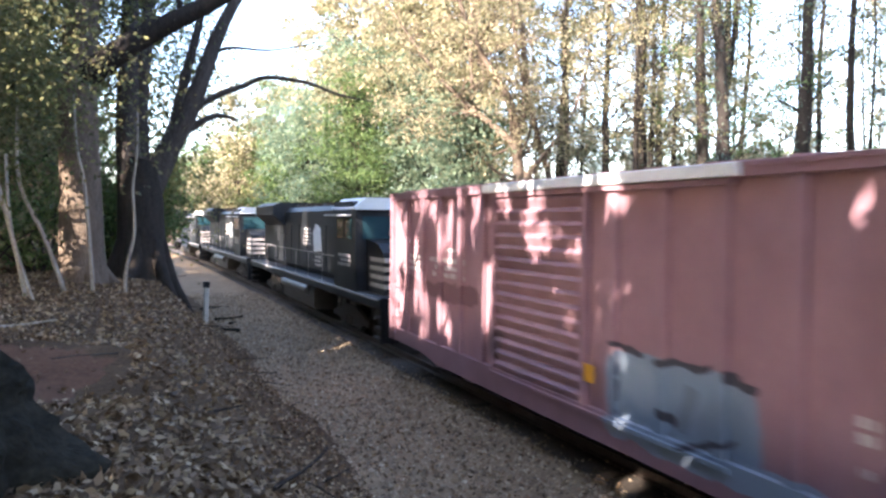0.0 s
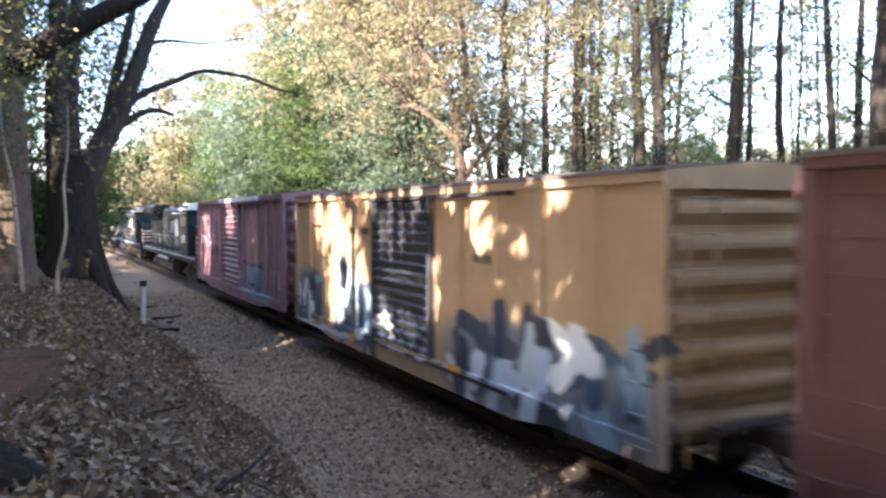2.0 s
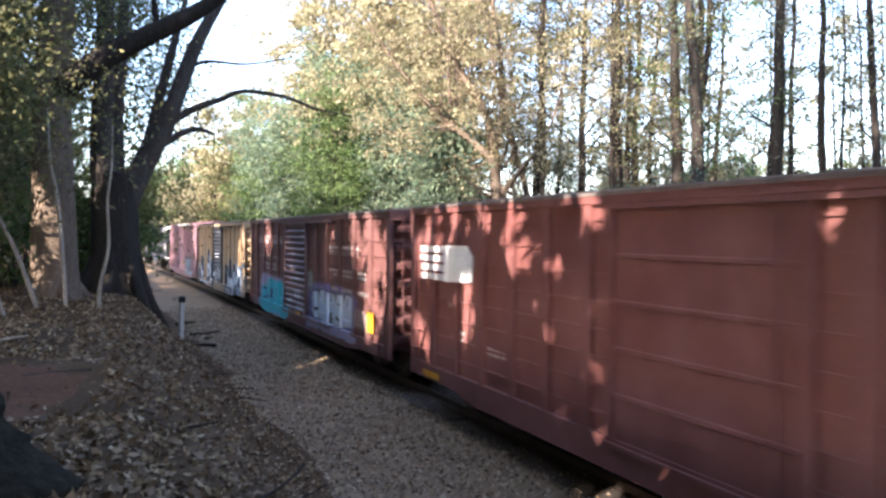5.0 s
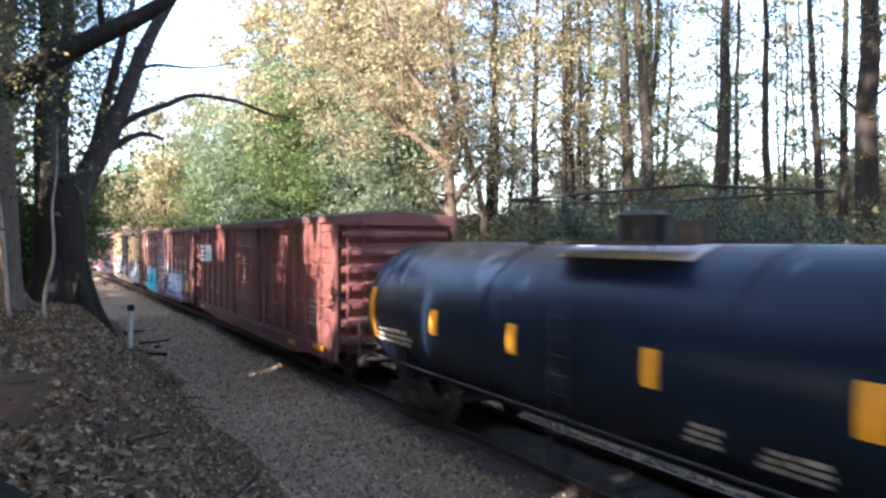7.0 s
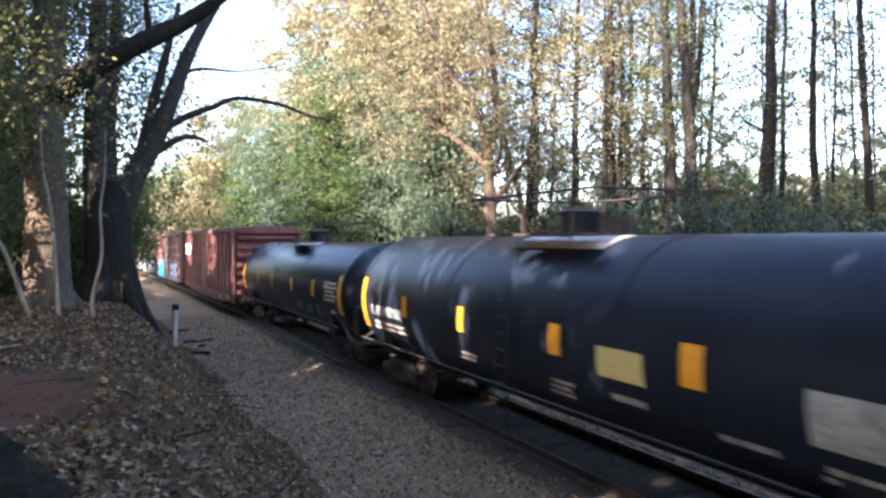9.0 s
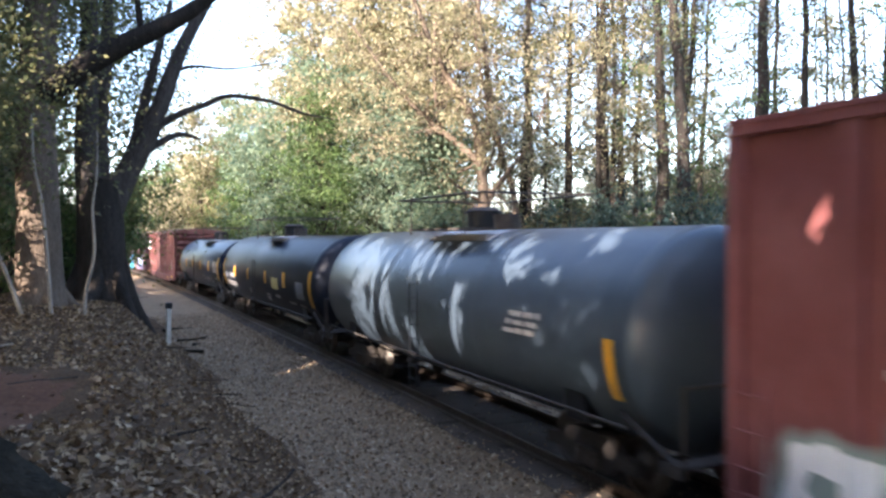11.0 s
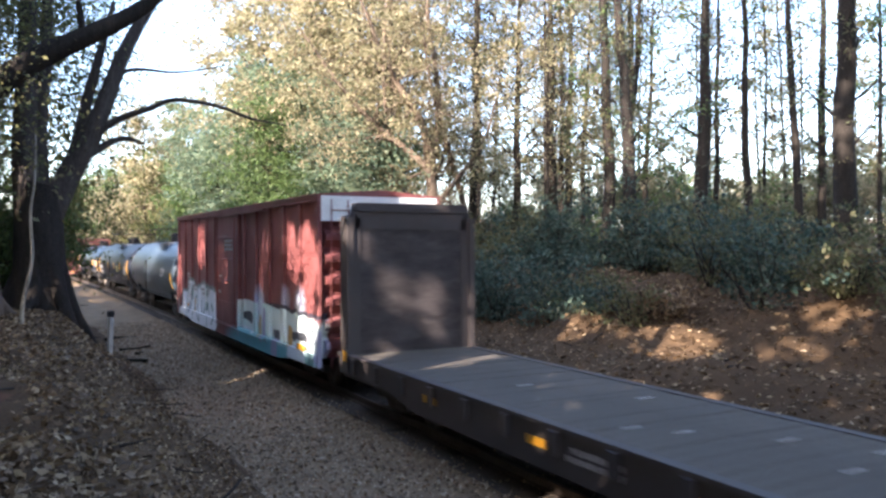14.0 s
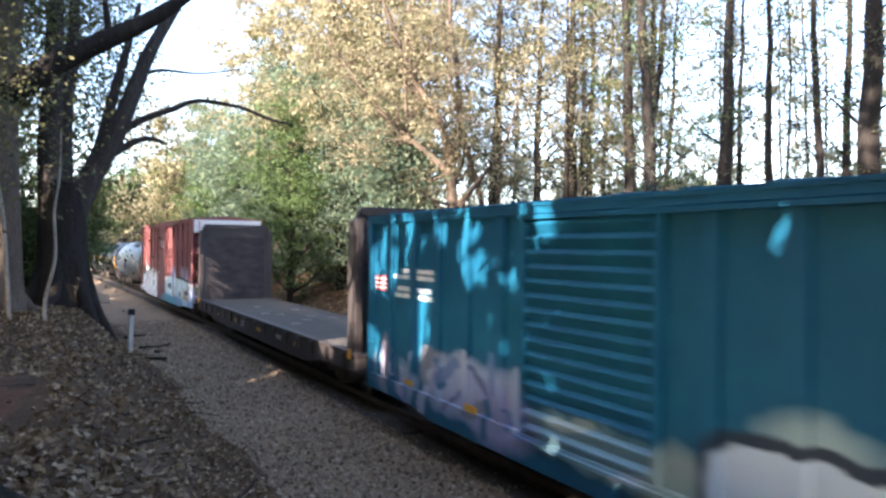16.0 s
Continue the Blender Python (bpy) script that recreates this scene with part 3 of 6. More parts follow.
def near_trees():
    """The two old trees and the saplings at the edge of the bank."""
    old = thing("old_tree", "massive old tree with rough tan bark and a forked limb", "tree", "old trees", at=pose(-1.1, 20, 1.75))
    s = Shape()
    s.tube([(0, 0, -0.2), (0.0, 0, 0.25), (0.02, 0, 1.0), (0.0, 0, 2.6), (-0.05, 0.1, 4.6), (0.1, 0.2, 7), (-0.2, 0.4, 10), (-0.5, 0.6, 14)], [0.78, 0.6, 0.5, 0.45, 0.42, 0.36, 0.28, 0.16], 14)
    for a in (0.3, 1.5, 2.7, 3.9, 5.2):
        s.tube([(0.35 * math.cos(a), 0.35 * math.sin(a), 0.55), (0.7 * math.cos(a), 0.7 * math.sin(a), 0.18), (1.15 * math.cos(a), 1.15 * math.sin(a), -0.15)], [0.22, 0.16, 0.07], 7)
    part("trunk", s, M["bark_big"], old)
    limb = Shape().tube(*curve([(0, 0.05, 4.9), (0.35, -0.2, 5.15), (0.9, -0.3, 5.6), (1.45, -0.3, 6.0), (2.3, -0.4, 6.5), (3.25, -0.5, 7.1), (4.6, -0.6, 8.3)], [0.32, 0.3, 0.27, 0.25, 0.22, 0.18, 0.1]), 9)
    limb.tube([(2.2, -0.4, 6.4), (2.1, -0.5, 7.2), (2.4, -0.6, 8.4)], [0.09, 0.06, 0.03], 6)
    # the limb takes the darkened bark, the trunk the tan one
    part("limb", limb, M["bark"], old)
    crown(old, 31, [(0, 0.6, 7), (-1, -1, 6), (-1.8, 0, 8), (0.5, 1, 9), (-1, 1.5, 10), (-2.5, -1.5, 6.5), (-1.9, -2, 5.4), (-2.6, -2.5, 4.6), (0.6, 0, 10.5), (-1.2, 1, 5.4), (-2, 1.5, 4.2), (1.2, 1, 7.6), (-0.6, -3.4, 4.3), (-1.6, -3.8, 4.9), (-2.3, -3.0, 3.9)], 34000, 0.85, 0.1, "leaf_near")

    fork = thing("forked_tree", "dark many-stemmed tree leaning out over the track", "tree", "old trees", at=pose(0.1, 22, 1.5))
    s = Shape()
    s.tube([(0.15, 0, -0.3), (0.15, 0, 0.3), (0.12, 0, 1.5), (0.1, 0, 3.0), (0.2, 0, 3.5)], [0.95, 0.74, 0.6, 0.55, 0.45], 14)
    for a in (-0.9, -0.2, 0.6, 1.9, 3.3, 4.4):
        run = []
        for k, up in ((0.35, 1.0), (0.7, 0.3), (1.05, 0.05), (1.4, -0.15)):
            x, y = 0.15 + k * math.cos(a), k * math.sin(a)
            run.append((x, y, max(ground_z(0.1 + x, 22 + y) - 1.5, -0.9) + up))
        s.tube(*curve(run, [0.27, 0.2, 0.13, 0.06]), 7)
    stems = [([(0.3, 0, 2.7), (0.75, 0, 3.7), (1.25, -0.1, 4.7), (1.6, -0.1, 5.6), (2.1, 0, 7.0), (2.7, 0.1, 8.2), (3.6, 0.2, 9.8)], [0.36, 0.3, 0.26, 0.22, 0.18, 0.14, 0.07]),
             ([(0.7, 0, 3.6), (1.0, 0.2, 4.6), (1.2, 0.3, 5.6), (1.5, 0.3, 6.8), (1.9, 0.5, 8.4)], [0.2, 0.17, 0.14, 0.11, 0.06]),
             ([(-0.1, 0, 2.8), (-0.2, 0.1, 4.4), (-0.15, 0.1, 6.0), (-0.1, 0.3, 8), (0, 0.5, 11)], [0.36, 0.3, 0.25, 0.2, 0.1]),
             ([(0.15, 0.1, 3.0), (0.12, 0.3, 5.0), (0.3, 0.4, 7), (0.35, 0.6, 10)], [0.24, 0.2, 0.16, 0.08]),
             ([(1.3, -0.1, 4.8), (2.0, -0.2, 5.25), (2.7, -0.3, 5.55), (3.3, -0.4, 5.8), (4.4, -0.5, 5.7), (5.2, -0.5, 5.45), (6.2, -0.6, 5.3)], [0.12, 0.09, 0.075, 0.06, 0.05, 0.035, 0.012]),
             ([(1.9, 0, 6.4), (2.4, -0.2, 6.55), (3.4, -0.3, 6.55), (4.7, -0.4, 6.85)], [0.06, 0.045, 0.03, 0.01]),
             ([(0.9, 0, 4.0), (1.5, 0.2, 4.5), (2.1, 0.3, 4.8), (2.6, 0.4, 4.7)], [0.12, 0.1, 0.07, 0.03])]
    # trunk in the darkened bark, stems in the one with sky glow
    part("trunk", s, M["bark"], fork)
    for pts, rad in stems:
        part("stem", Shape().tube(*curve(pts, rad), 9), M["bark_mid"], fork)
    crown(fork, 32, [(-0.8, 2.2, 6), (-0.2, 2.4, 7.5), (0.7, 2.6, 5.2), (-1.2, 2.6, 8), (0.4, 2.4, 9), (1.0, 3.0, 3.4), (0.4, 3.2, 2.6), (1.2, 3, 7), (0.2, 2.6, 10), (0.8, 3, 8.5), (1.5, 3, 6.2), (-0.5, 3, 9.5), (1.7, 3.2, 9.5)], 24000, 0.85, 0.11, "leaf_near")

    stalks = [([(-0.72, 17, 1.7), (-0.74, 17, 2.4), (-0.86, 17, 4.1), (-1.0, 17.1, 4.9), (-1.05, 17.2, 5.9)], 0.047), ([(-0.13, 17, 1.7), (-0.12, 17, 2.4), (0.04, 17, 3.2), (0.02, 17, 4.1), (0.1, 17.1, 4.8), (0.12, 17.2, 5.7)], 0.045),
              ([(-1.75, 16, 1.8), (-1.95, 16, 2.9), (-2.25, 16, 4.3), (-2.5, 16, 6)], 0.045), ([(-1.2, 17.5, 1.8), (-1.6, 17.3, 3.1), (-2.0, 17, 4.2), (-2.0, 17, 5.6)], 0.05), ([(-1.55, 15.5, 1.8), (-1.95, 15.6, 3.2), (-2.05, 15.7, 4.6)], 0.035)]
    for i, (pts, r) in enumerate(stalks):
        ob = thing("sapling", "thin pale-barked sapling leaning at the edge of the bank", "tree", "saplings", at=pose(0, 0, 0))
        part("stem", Shape().tube(*curve(pts, [r * (1 - 0.13 * k) for k in range(len(pts))]), 7), M["bark_pale"], ob)
        top = [np.array(p) for p in pts[-2:]]
        crown(ob, 50 + i, top + [p + np.array((0.2, 0.1, 0.5)) for p in top], 260, 0.4, 0.11, "leaf_olive")


def crown(root, seed, centres, n, puff, leaf, mat):
    rng = np.random.default_rng(seed)
    c = np.array(centres, float)[rng.integers(0, len(centres), n)] + rng.normal(0, puff, (n, 3))
    part("crown", quads_mesh("crown", leaf_quads(rng, c, leaf), M[mat]), None, root)


def broad_tree():
    """The sunlit tree with bare forked limbs that reach towards the track."""
    bx, by = 17.3, 33.8
    base = ground_z(bx, by) - 0.1
    root = thing("tree", "broad old tree with yellowing leaves and bare sunlit forked limbs", "tree", "woods", at=pose(bx, by, base))
    rng = np.random.default_rng(77)
    side, away = np.array((0.887, -0.462, 0)), np.array((0.462, 0.887, 0))

    def at(across, z, deep=0.0):
        return tuple(side * across + away * deep + (0, 0, z - base))
    limbs = [([at(0, 1.4), at(-0.05, 3.5), at(-0.15, 5.6), at(-0.27, 7.6)], [0.42, 0.32, 0.28, 0.26]),
             ([at(-0.27, 7.4), at(-0.5, 8.7, -0.2), at(-0.95, 9.8, -0.5), at(-1.7, 10.9, -0.8), at(-2.5, 12.5, -1), at(-3.6, 15.2, -1.2)], [0.25, 0.21, 0.18, 0.15, 0.12, 0.05]),
             ([at(-0.15, 6.9), at(-1.3, 8.0, 0.3), at(-2.5, 8.9, 0.5), at(-3.9, 10.3, 0.6), at(-5.2, 12.0, 0.5), at(-6.6, 14.0, 0.3)], [0.22, 0.18, 0.15, 0.12, 0.09, 0.04]),
             ([at(-0.2, 7.5), at(0.1, 9.5, 0.4), at(0.0, 12, 0.6), at(-0.4, 15, 0.8), at(-0.2, 18.5, 1)], [0.2, 0.17, 0.14, 0.1, 0.04]),
             ([at(1.7, 1.6, 0.6), at(1.5, 3.6, 0.6), at(1.3, 5.6, 0.6), at(0.6, 8.0, 0.4), at(0.3, 9.4, 0.2), at(-0.3, 11.5, 0), at(-0.6, 14, 0)], [0.2, 0.17, 0.15, 0.13, 0.11, 0.08, 0.04]),
             ([at(-2.2, 1.6, 1.5), at(-2.25, 4, 1.5), at(-2.3, 8, 1.5), at(-2.6, 12, 1.4), at(-2.4, 17, 1.6)], [0.2, 0.16, 0.13, 0.1, 0.04]),
             ([at(-0.1, 5.2), at(1.0, 6.6, -0.3), at(2.2, 8.2, -0.4), at(2.9, 10.5, -0.5)], [0.14, 0.11, 0.08, 0.03]),
             ([at(-2.4, 8.8, 0.5), at(-3.4, 8.6, 0.2), at(-4.6, 8.3, 0), at(-5.6, 8.5, 0)], [0.09, 0.07, 0.05, 0.02])]
    anchors = []
    for k, (pts, rad) in enumerate(limbs):
        line, radii = curve(pts, rad)
        limb = Shape().tube(line, radii, 9)
        for i in range(8, len(line)):
            for _ in range(2):
                w = rng.normal(0, 1, 3) + (-0.3, 0, 0.2)
                bp, br = branch(rng, line[i], w / np.linalg.norm(w), rng.uniform(1.2, 3.2), max(0.018, radii[i] * 0.35), 5, 0.06, 0.25)
                limb.tube(bp, br, 4, False)
                anchors += bp[2:]
                tp, tr_ = branch(rng, bp[3], rng.normal(0, 0.6, 3), rng.uniform(0.6, 1.4), 0.015, 3, 0.05, 0.3)
                limb.tube(tp, tr_, 4, False)
                anchors += tp[1:]
        part("trunk" if k in (0, 4, 5) else "limb", limb, M["bark_big"], root)
    anchors = np.array([tuple(a) for a in anchors])
    heart = anchors[rng.integers(0, len(anchors), 700)] + rng.normal(0, 0.4, (700, 3))
    n = 15000
    c = heart[rng.integers(0, 700, n)] + rng.normal(0, 0.26, (n, 3)) * (1, 1, 0.6)
    part("crown", quads_mesh("crown", leaf_quads(rng, c, 0.17), M["leaf_gold"]), None, root)


def far_woods():
    """The slope behind the track."""
    t = "tall thin-crowned tree on the far slope"
    iv = "tall straight tree wrapped in ivy on the far slope"
    rows = [  # x, y, height, radius, lean, ivy
        (24, 54, 20, 0.32, (0, 0), 0), (26, 45, 21, 0.3, (0.5, 0), 400), (24, 33.6, 21, 0.3, (0, 0), 500), (24, 29.6, 22, 0.32, (0, 0), 700), (23, 26.3, 21, 0.33, (0.2, 3.0), 600),
        (24.5, 28.6, 20, 0.18, (0.3, -1), 0), (26, 25.6, 22, 0.32, (0.3, 0), 400), (28, 24.5, 20, 0.2, (0, 0.3), 0), (28, 22.3, 21, 0.2, (-0.5, 0), 0), (32, 24, 22, 0.22, (0, 0), 0), (24, 17.1, 22, 0.42, (0.2, 0.3), 0),
        (27, 37, 20, 0.2, (0.6, 0.5), 300), (29, 33, 21, 0.2, (0, -0.6), 0), (30, 28.5, 19, 0.16, (0.5, 0), 0), (21.5, 48, 17, 0.22, (0, 0), 0), (33, 20, 20, 0.2, (0, 0), 0)]
    for i, (x, y, h, r, lean, ivy) in enumerate(rows):
        tree(iv if ivy else t, x, y, h, r, 100 + i, lean, 0.16, 2.4, 18, 5200 if y > 34 else 3400, 0.15, "leaf_olive" if i % 3 else "leaf_green", ivy=ivy, puff=0.5, limb=0.2)
    broad_tree()
    gold = "broad tree with yellow-green autumn leaves beside the track"
    tree(gold, 15.8, 46, 20, 0.35, 202, (-1, 0), 0.3, 6.0, 30, 30000, 0.25, "leaf_gold", puff=0.9, twigs=5, cone=0.2)
    tree(gold, 22.5, 50, 21, 0.35, 205, (-1, 0), 0.25, 6.5, 26, 22000, 0.25, "leaf_gold", puff=0.9, twigs=5, cone=0.3)
    tree(gold, 16.3, 58, 22, 0.3, 206, (-1, 0), 0.3, 5.6, 28, 24000, 0.28, "leaf_gold", puff=0.9, twigs=5, cone=0.2)
    tree(gold, 18.5, 42, 19, 0.3, 209, (0, 0), 0.4, 5.0, 26, 18000, 0.22, "leaf_gold", puff=0.85, twigs=5, cone=0.2)
    thin = "broad tree with thin golden leaves and many bare twigs"
    tree(thin, 24, 37, 20, 0.25, 211, (0.5, 0), 0.25, 6.0, 28, 12000, 0.18, "leaf_gold", puff=0.85, twigs=5, cone=0.3, limb=0.3)
    tree(thin, 31, 42, 21, 0.28, 212, (0, 0), 0.25, 6.5, 26, 10000, 0.21, "leaf_gold", puff=0.9, twigs=5, cone=0.3, limb=0.3)
    for i, (x, y) in enumerate(((20.5, 36), (23, 33), (28, 36.5), (30, 33.5), (21.8, 38.5), (26.5, 31))):
        tree(thin, x, y, 19, 0.16, 220 + i, (0.4, -0.3), 0.15, 3.8, 24, 7000, 0.15, "leaf_gold" if i % 2 else "leaf_olive", puff=0.7, twigs=6, cone=0.3, limb=0.25)
    green = "dense cool green tree beside the track"
    for i, (x, y, h, w) in enumerate(((12.6, 46, 9.5, 3.4), (16.0, 43, 9.5, 3.6), (14.2, 51, 12.5, 4.2), (18.2, 52, 13, 4.2), (12.4, 58, 10, 3.8), (17.0, 63, 13, 4.6), (20.0, 46, 9, 3.6), (13.6, 68, 12, 4.4), (16.2, 36.5, 6.5, 2.6))):
        tree(green, x, y, h, 0.2, 240 + i, (-0.5, 0), 0.05, w, 24, 13000, 0.2 if y < 50 else 0.25, "leaf_cool" if i % 3 else "leaf_green", puff=0.75, cone=0.45)
    tree("pale golden tree where the track bends away", 10.6, 86, 15, 0.25, 260, (0, 0), 0.15, 4.2, 22, 9000, 0.34, "leaf_gold", puff=0.9)
    tree("pale golden tree where the track bends away", 15.0, 95, 16, 0.25, 261, (0, 0), 0.15, 5.0, 22, 9000, 0.36, "leaf_near", puff=0.9)
    rng = random.Random(5)
    for i in range(40):   # farther rows
        y = rng.uniform(12, 75)
        x = 30 + rng.random() ** 0.8 * 40
        right = math.degrees(math.atan2(x, y)) > 37
        tree("slender tree deeper in the woods", x, y, rng.uniform(15, 24), rng.uniform(0.08, 0.15) if right else rng.uniform(0.1, 0.22), 300 + i, (rng.uniform(-1, 1), rng.uniform(-1, 1)), 0.1, 1.8 if right else 3.0, 14, 1100 if right else 2800, 0.25,
             rng.choice(["leaf_olive", "leaf_green", "leaf_olive", "leaf_gold"]), puff=0.6, twigs=2, sides=6, limb=0.25)
    for i in range(26):   # along the line where it bends away
        y = 66 + i * 2.6
        x = rng.choice([rng.uniform(8, 22), rng.uniform(9, 30)]) - y * y / (2 * R_SIDE)
        bearing = math.degrees(math.atan2(x, y))
        high = rng.uniform(9, 17) if bearing > 13 else rng.uniform(0.6, 1.0) * (1.5 + 0.085 * y)
        tree("leafy tree where the track bends away", x, y, high, 0.2, 400 + i, (0, 0), 0.08, 4.6, 16, 5500, 0.3, rng.choice(["leaf_gold", "leaf_near", "leaf_green"]), puff=0.9, twigs=2, sides=6)
    for i in range(14):
        y = 34 + i * 6
        x = rng.uniform(-4, -0.5) - y * 0.06
        tree("leafy tree on the near bank beyond the old trees", x, y, rng.uniform(9, 14), 0.18, 450 + i, (0.6, 0), 0.08, 3.6, 14, 4200, 0.24, rng.choice(["leaf_green", "leaf_olive"]), puff=0.8, twigs=2, sides=6, gaps=True)
    k = 0
    for y in range(10, 62, 2):   # evergreen undergrowth on the slope
        for _ in range(4):
            x = rng.uniform(15.3, 25)
            k += 1
            kind = rng.choice(["leaf_dark", "leaf_dark", "leaf_olive", "leaf_dark", "leaf_olive", "litter"])
            name = {"leaf_dark": "dense dark green evergreen shrub on the slope", "leaf_olive": "thin olive bush on the slope", "litter": "dry brown dead bush on the slope"}[kind]
            low = kind == "litter" or x < 17
            shrub(x, y + rng.uniform(-1, 1), rng.uniform(1.2, 2.4), rng.uniform(0.6, 1.5) if low else rng.uniform(1.3, 3.8), 500 + k, kind, 900 if low else 1400, 0.16, name)
    for i, (x, y, w, h) in enumerate(((14.4, 25.8, 1.2, 2.6), (15.2, 24.6, 1.4, 2.4), (15.6, 27.0, 1.5, 3.0), (14.6, 28.6, 1.2, 2.4), (15.8, 30.2, 1.5, 2.6), (16.4, 22.8, 1.4, 2.4))):
        shrub(x, y, w, h, 950 + i, "leaf_dark", 2000, 0.14)
    for i in range(44):   # low trees that close the woods behind
        x, y = rng.uniform(36, 78), rng.uniform(4, 84)
        high = rng.uniform(3, 5) if math.degrees(math.atan2(x, y)) > 37 else rng.uniform(6, 9)
        tree("low leafy tree deeper in the woods", x, y, high, 0.1, 1400 + i, (0, 0), 0.06, 3.6, 12, 2300, 0.32, rng.choice(["leaf_gold", "leaf_olive", "leaf_green", "leaf_olive"]), puff=0.8, twigs=2, sides=5)
    for i in range(64):   # brush deeper in the woods
        y = rng.uniform(6, 80)
        x = rng.uniform(29, 66)
        shrub(x, y, rng.uniform(2.5, 4.5), rng.uniform(1.6, 3.0) if math.degrees(math.atan2(x, y)) > 37 else rng.uniform(2.5, 5.5), 1200 + i, rng.choice(["leaf_gold", "leaf_olive", "leaf_green", "leaf_dark"]), 1300, 0.3, "tall brush deeper in the woods")


    for i, (x, y, w, h) in enumerate([(0.1, 26, 1.2, 2.6), (-0.2, 28, 1.5, 3.4), (0.3, 31.5, 1.5, 3.0), (0.4, 33, 2.0, 4.0), (-1.0, 25.5, 1.8, 3.2), (-2.4, 23.5, 1.9, 3.0), (-3.4, 21, 1.8, 2.6), (-3.2, 26, 2.2, 4.4),
                                      (-0.6, 29.5, 2.2, 4.4), (-0.2, 38, 1.8, 4.2), (-2.6, 32, 2.4, 5.0), (-4.2, 18.5, 1.8, 2.8), (0.2, 43, 2.2, 4.5), (-5.0, 24, 2.4, 4.8), (-4.8, 29, 2.4, 5.0)]):
        shrub(x, y, w, h, 900 + i, "leaf_green", 2400, 0.15, "leafy green bush at the edge of the bank")


def unseen_south_woods():
    """Unseen woods on the far bank past the camera's back, added to block sky light."""
    rng = random.Random(18)
    for i in range(22):
        y = 5 - 2.6 * i
        x = rng.uniform(15, 19) if i % 2 else rng.uniform(21, 30)
        tree("unseen leafy tree on the far bank that blocks sky light", x, y, rng.uniform(16, 21), 0.25, 1600 + i, (0, 0), 0.1, 4.6, 12, 2600, 0.7, "leaf_olive", puff=0.9, twigs=1, sides=6, clump=0)


def west_woods():
    """Woods behind the camera, mostly unseen, sized to keep sun off the track."""
    rng = random.Random(8)
    k = 0
    for y in range(-44, 72, 5):
        for x0 in (-7, -13, -20, -26):
            if (y > 16 and x0 == -26) or (y > 45 and x0 != -7):
                continue
            x = x0 + rng.uniform(-2, 2)
            yy = y + rng.uniform(-2, 2)
            fine = y > 7 and x0 == -7
            k += 1
            tree("tall leafy tree in the near-side woods, set to shade the track", x, yy, rng.uniform(33, 38) if -16 < y < 9 and x0 > -14 else rng.uniform(22, 26) if -8 < y < 13 else rng.uniform(14, 18) if y < 17 else rng.uniform(8, 11) if y < 45 else rng.uniform(8, 10), 0.25, 700 + k, (0, 0), 0.12, 4.6, 12, 9000 if fine else 4000, 0.28 if fine else 0.7, "leaf_olive", puff=0.9, twigs=1, gaps=True, sides=6, clump=0)


# ---- the train ----
MOVERS, ROLLERS = [], []     # (thing, its middle along the line at the start), (wheelset, its place in the truck)
SILL = 0.62


def truck(car, y, gauge_r=0.42, base=1.75, axles=2, heavy=0.0):
    tr = part("truck", Shape().box(-0.95, 0.95, y - 0.18, y + 0.18, 0.42, 0.66, 0.03), M["iron"], car)
    span = base * (axles - 1)
    for sx in (-1, 1):
        a, b = sorted((sx * 0.93, sx * 1.08))
        h = span / 2
        arch = [(y - h - 0.22, 0.34), (y - h - 0.22, 0.52), (y - h + 0.15, 0.56), (y - 0.45, 0.74 + heavy), (y + 0.45, 0.74 + heavy), (y + h - 0.15, 0.56), (y + h + 0.22, 0.52), (y + h + 0.22, 0.34), (y + h - 0.2, 0.36), (y + 0.4, 0.2), (y - 0.4, 0.2), (y - h + 0.2, 0.36)]
        part("side_frame", Shape().prism_x(arch, a, b), M["iron"], tr)
        for k in (-0.2, 0, 0.2):
            part("spring", Shape().tube([(sx * 1.10, y + k, 0.26), (sx * 1.10, y + k, 0.5)], 0.07, 8), M["wheel"], tr)
    for k in range(axles):
        wy = y - span / 2 + base * k
        half = [(-1.0, 0.08), (-0.84, 0.08), (-0.83, 0.16), (-0.79, 0.17), (-0.785, gauge_r - 0.07), (-0.82, gauge_r - 0.06), (-0.82, gauge_r), (-0.70, gauge_r + 0.005), (-0.695, gauge_r + 0.03), (-0.67, gauge_r + 0.02), (-0.66, gauge_r - 0.07), (-0.7, 0.16), (-0.66, 0.1)]
        line_ = half + [(-x, r) for x, r in reversed(half)]
        ws = Shape().tube([(x + 0.0002 * i, 0, 0) for i, (x, r) in enumerate(line_)], [r for x, r in line_], 20, axis=Vector((1, 0, 0)))
        ob = part("wheelset", ws, M["wheel"], tr)
        ROLLERS.append((ob, wy, gauge_r))
    return tr


def coupler(car, y, way):
    s = Shape().box(-0.09, 0.09, *sorted((y, y + way * 0.55)), 0.72, 0.98, 0.02)
    s.box(-0.17, 0.17, *sorted((y + way * 0.5, y + way * 0.72)), 0.70, 1.0, 0.04)
    part("coupler", s, M["iron"], car)
    hose = Shape().tube([(0.25, y, 0.7), (0.27, y + way * 0.3, 0.42), (0.2, y + way * 0.6, 0.4)], 0.03, 6)
    part("brake_hose", hose, M["iron"], car)


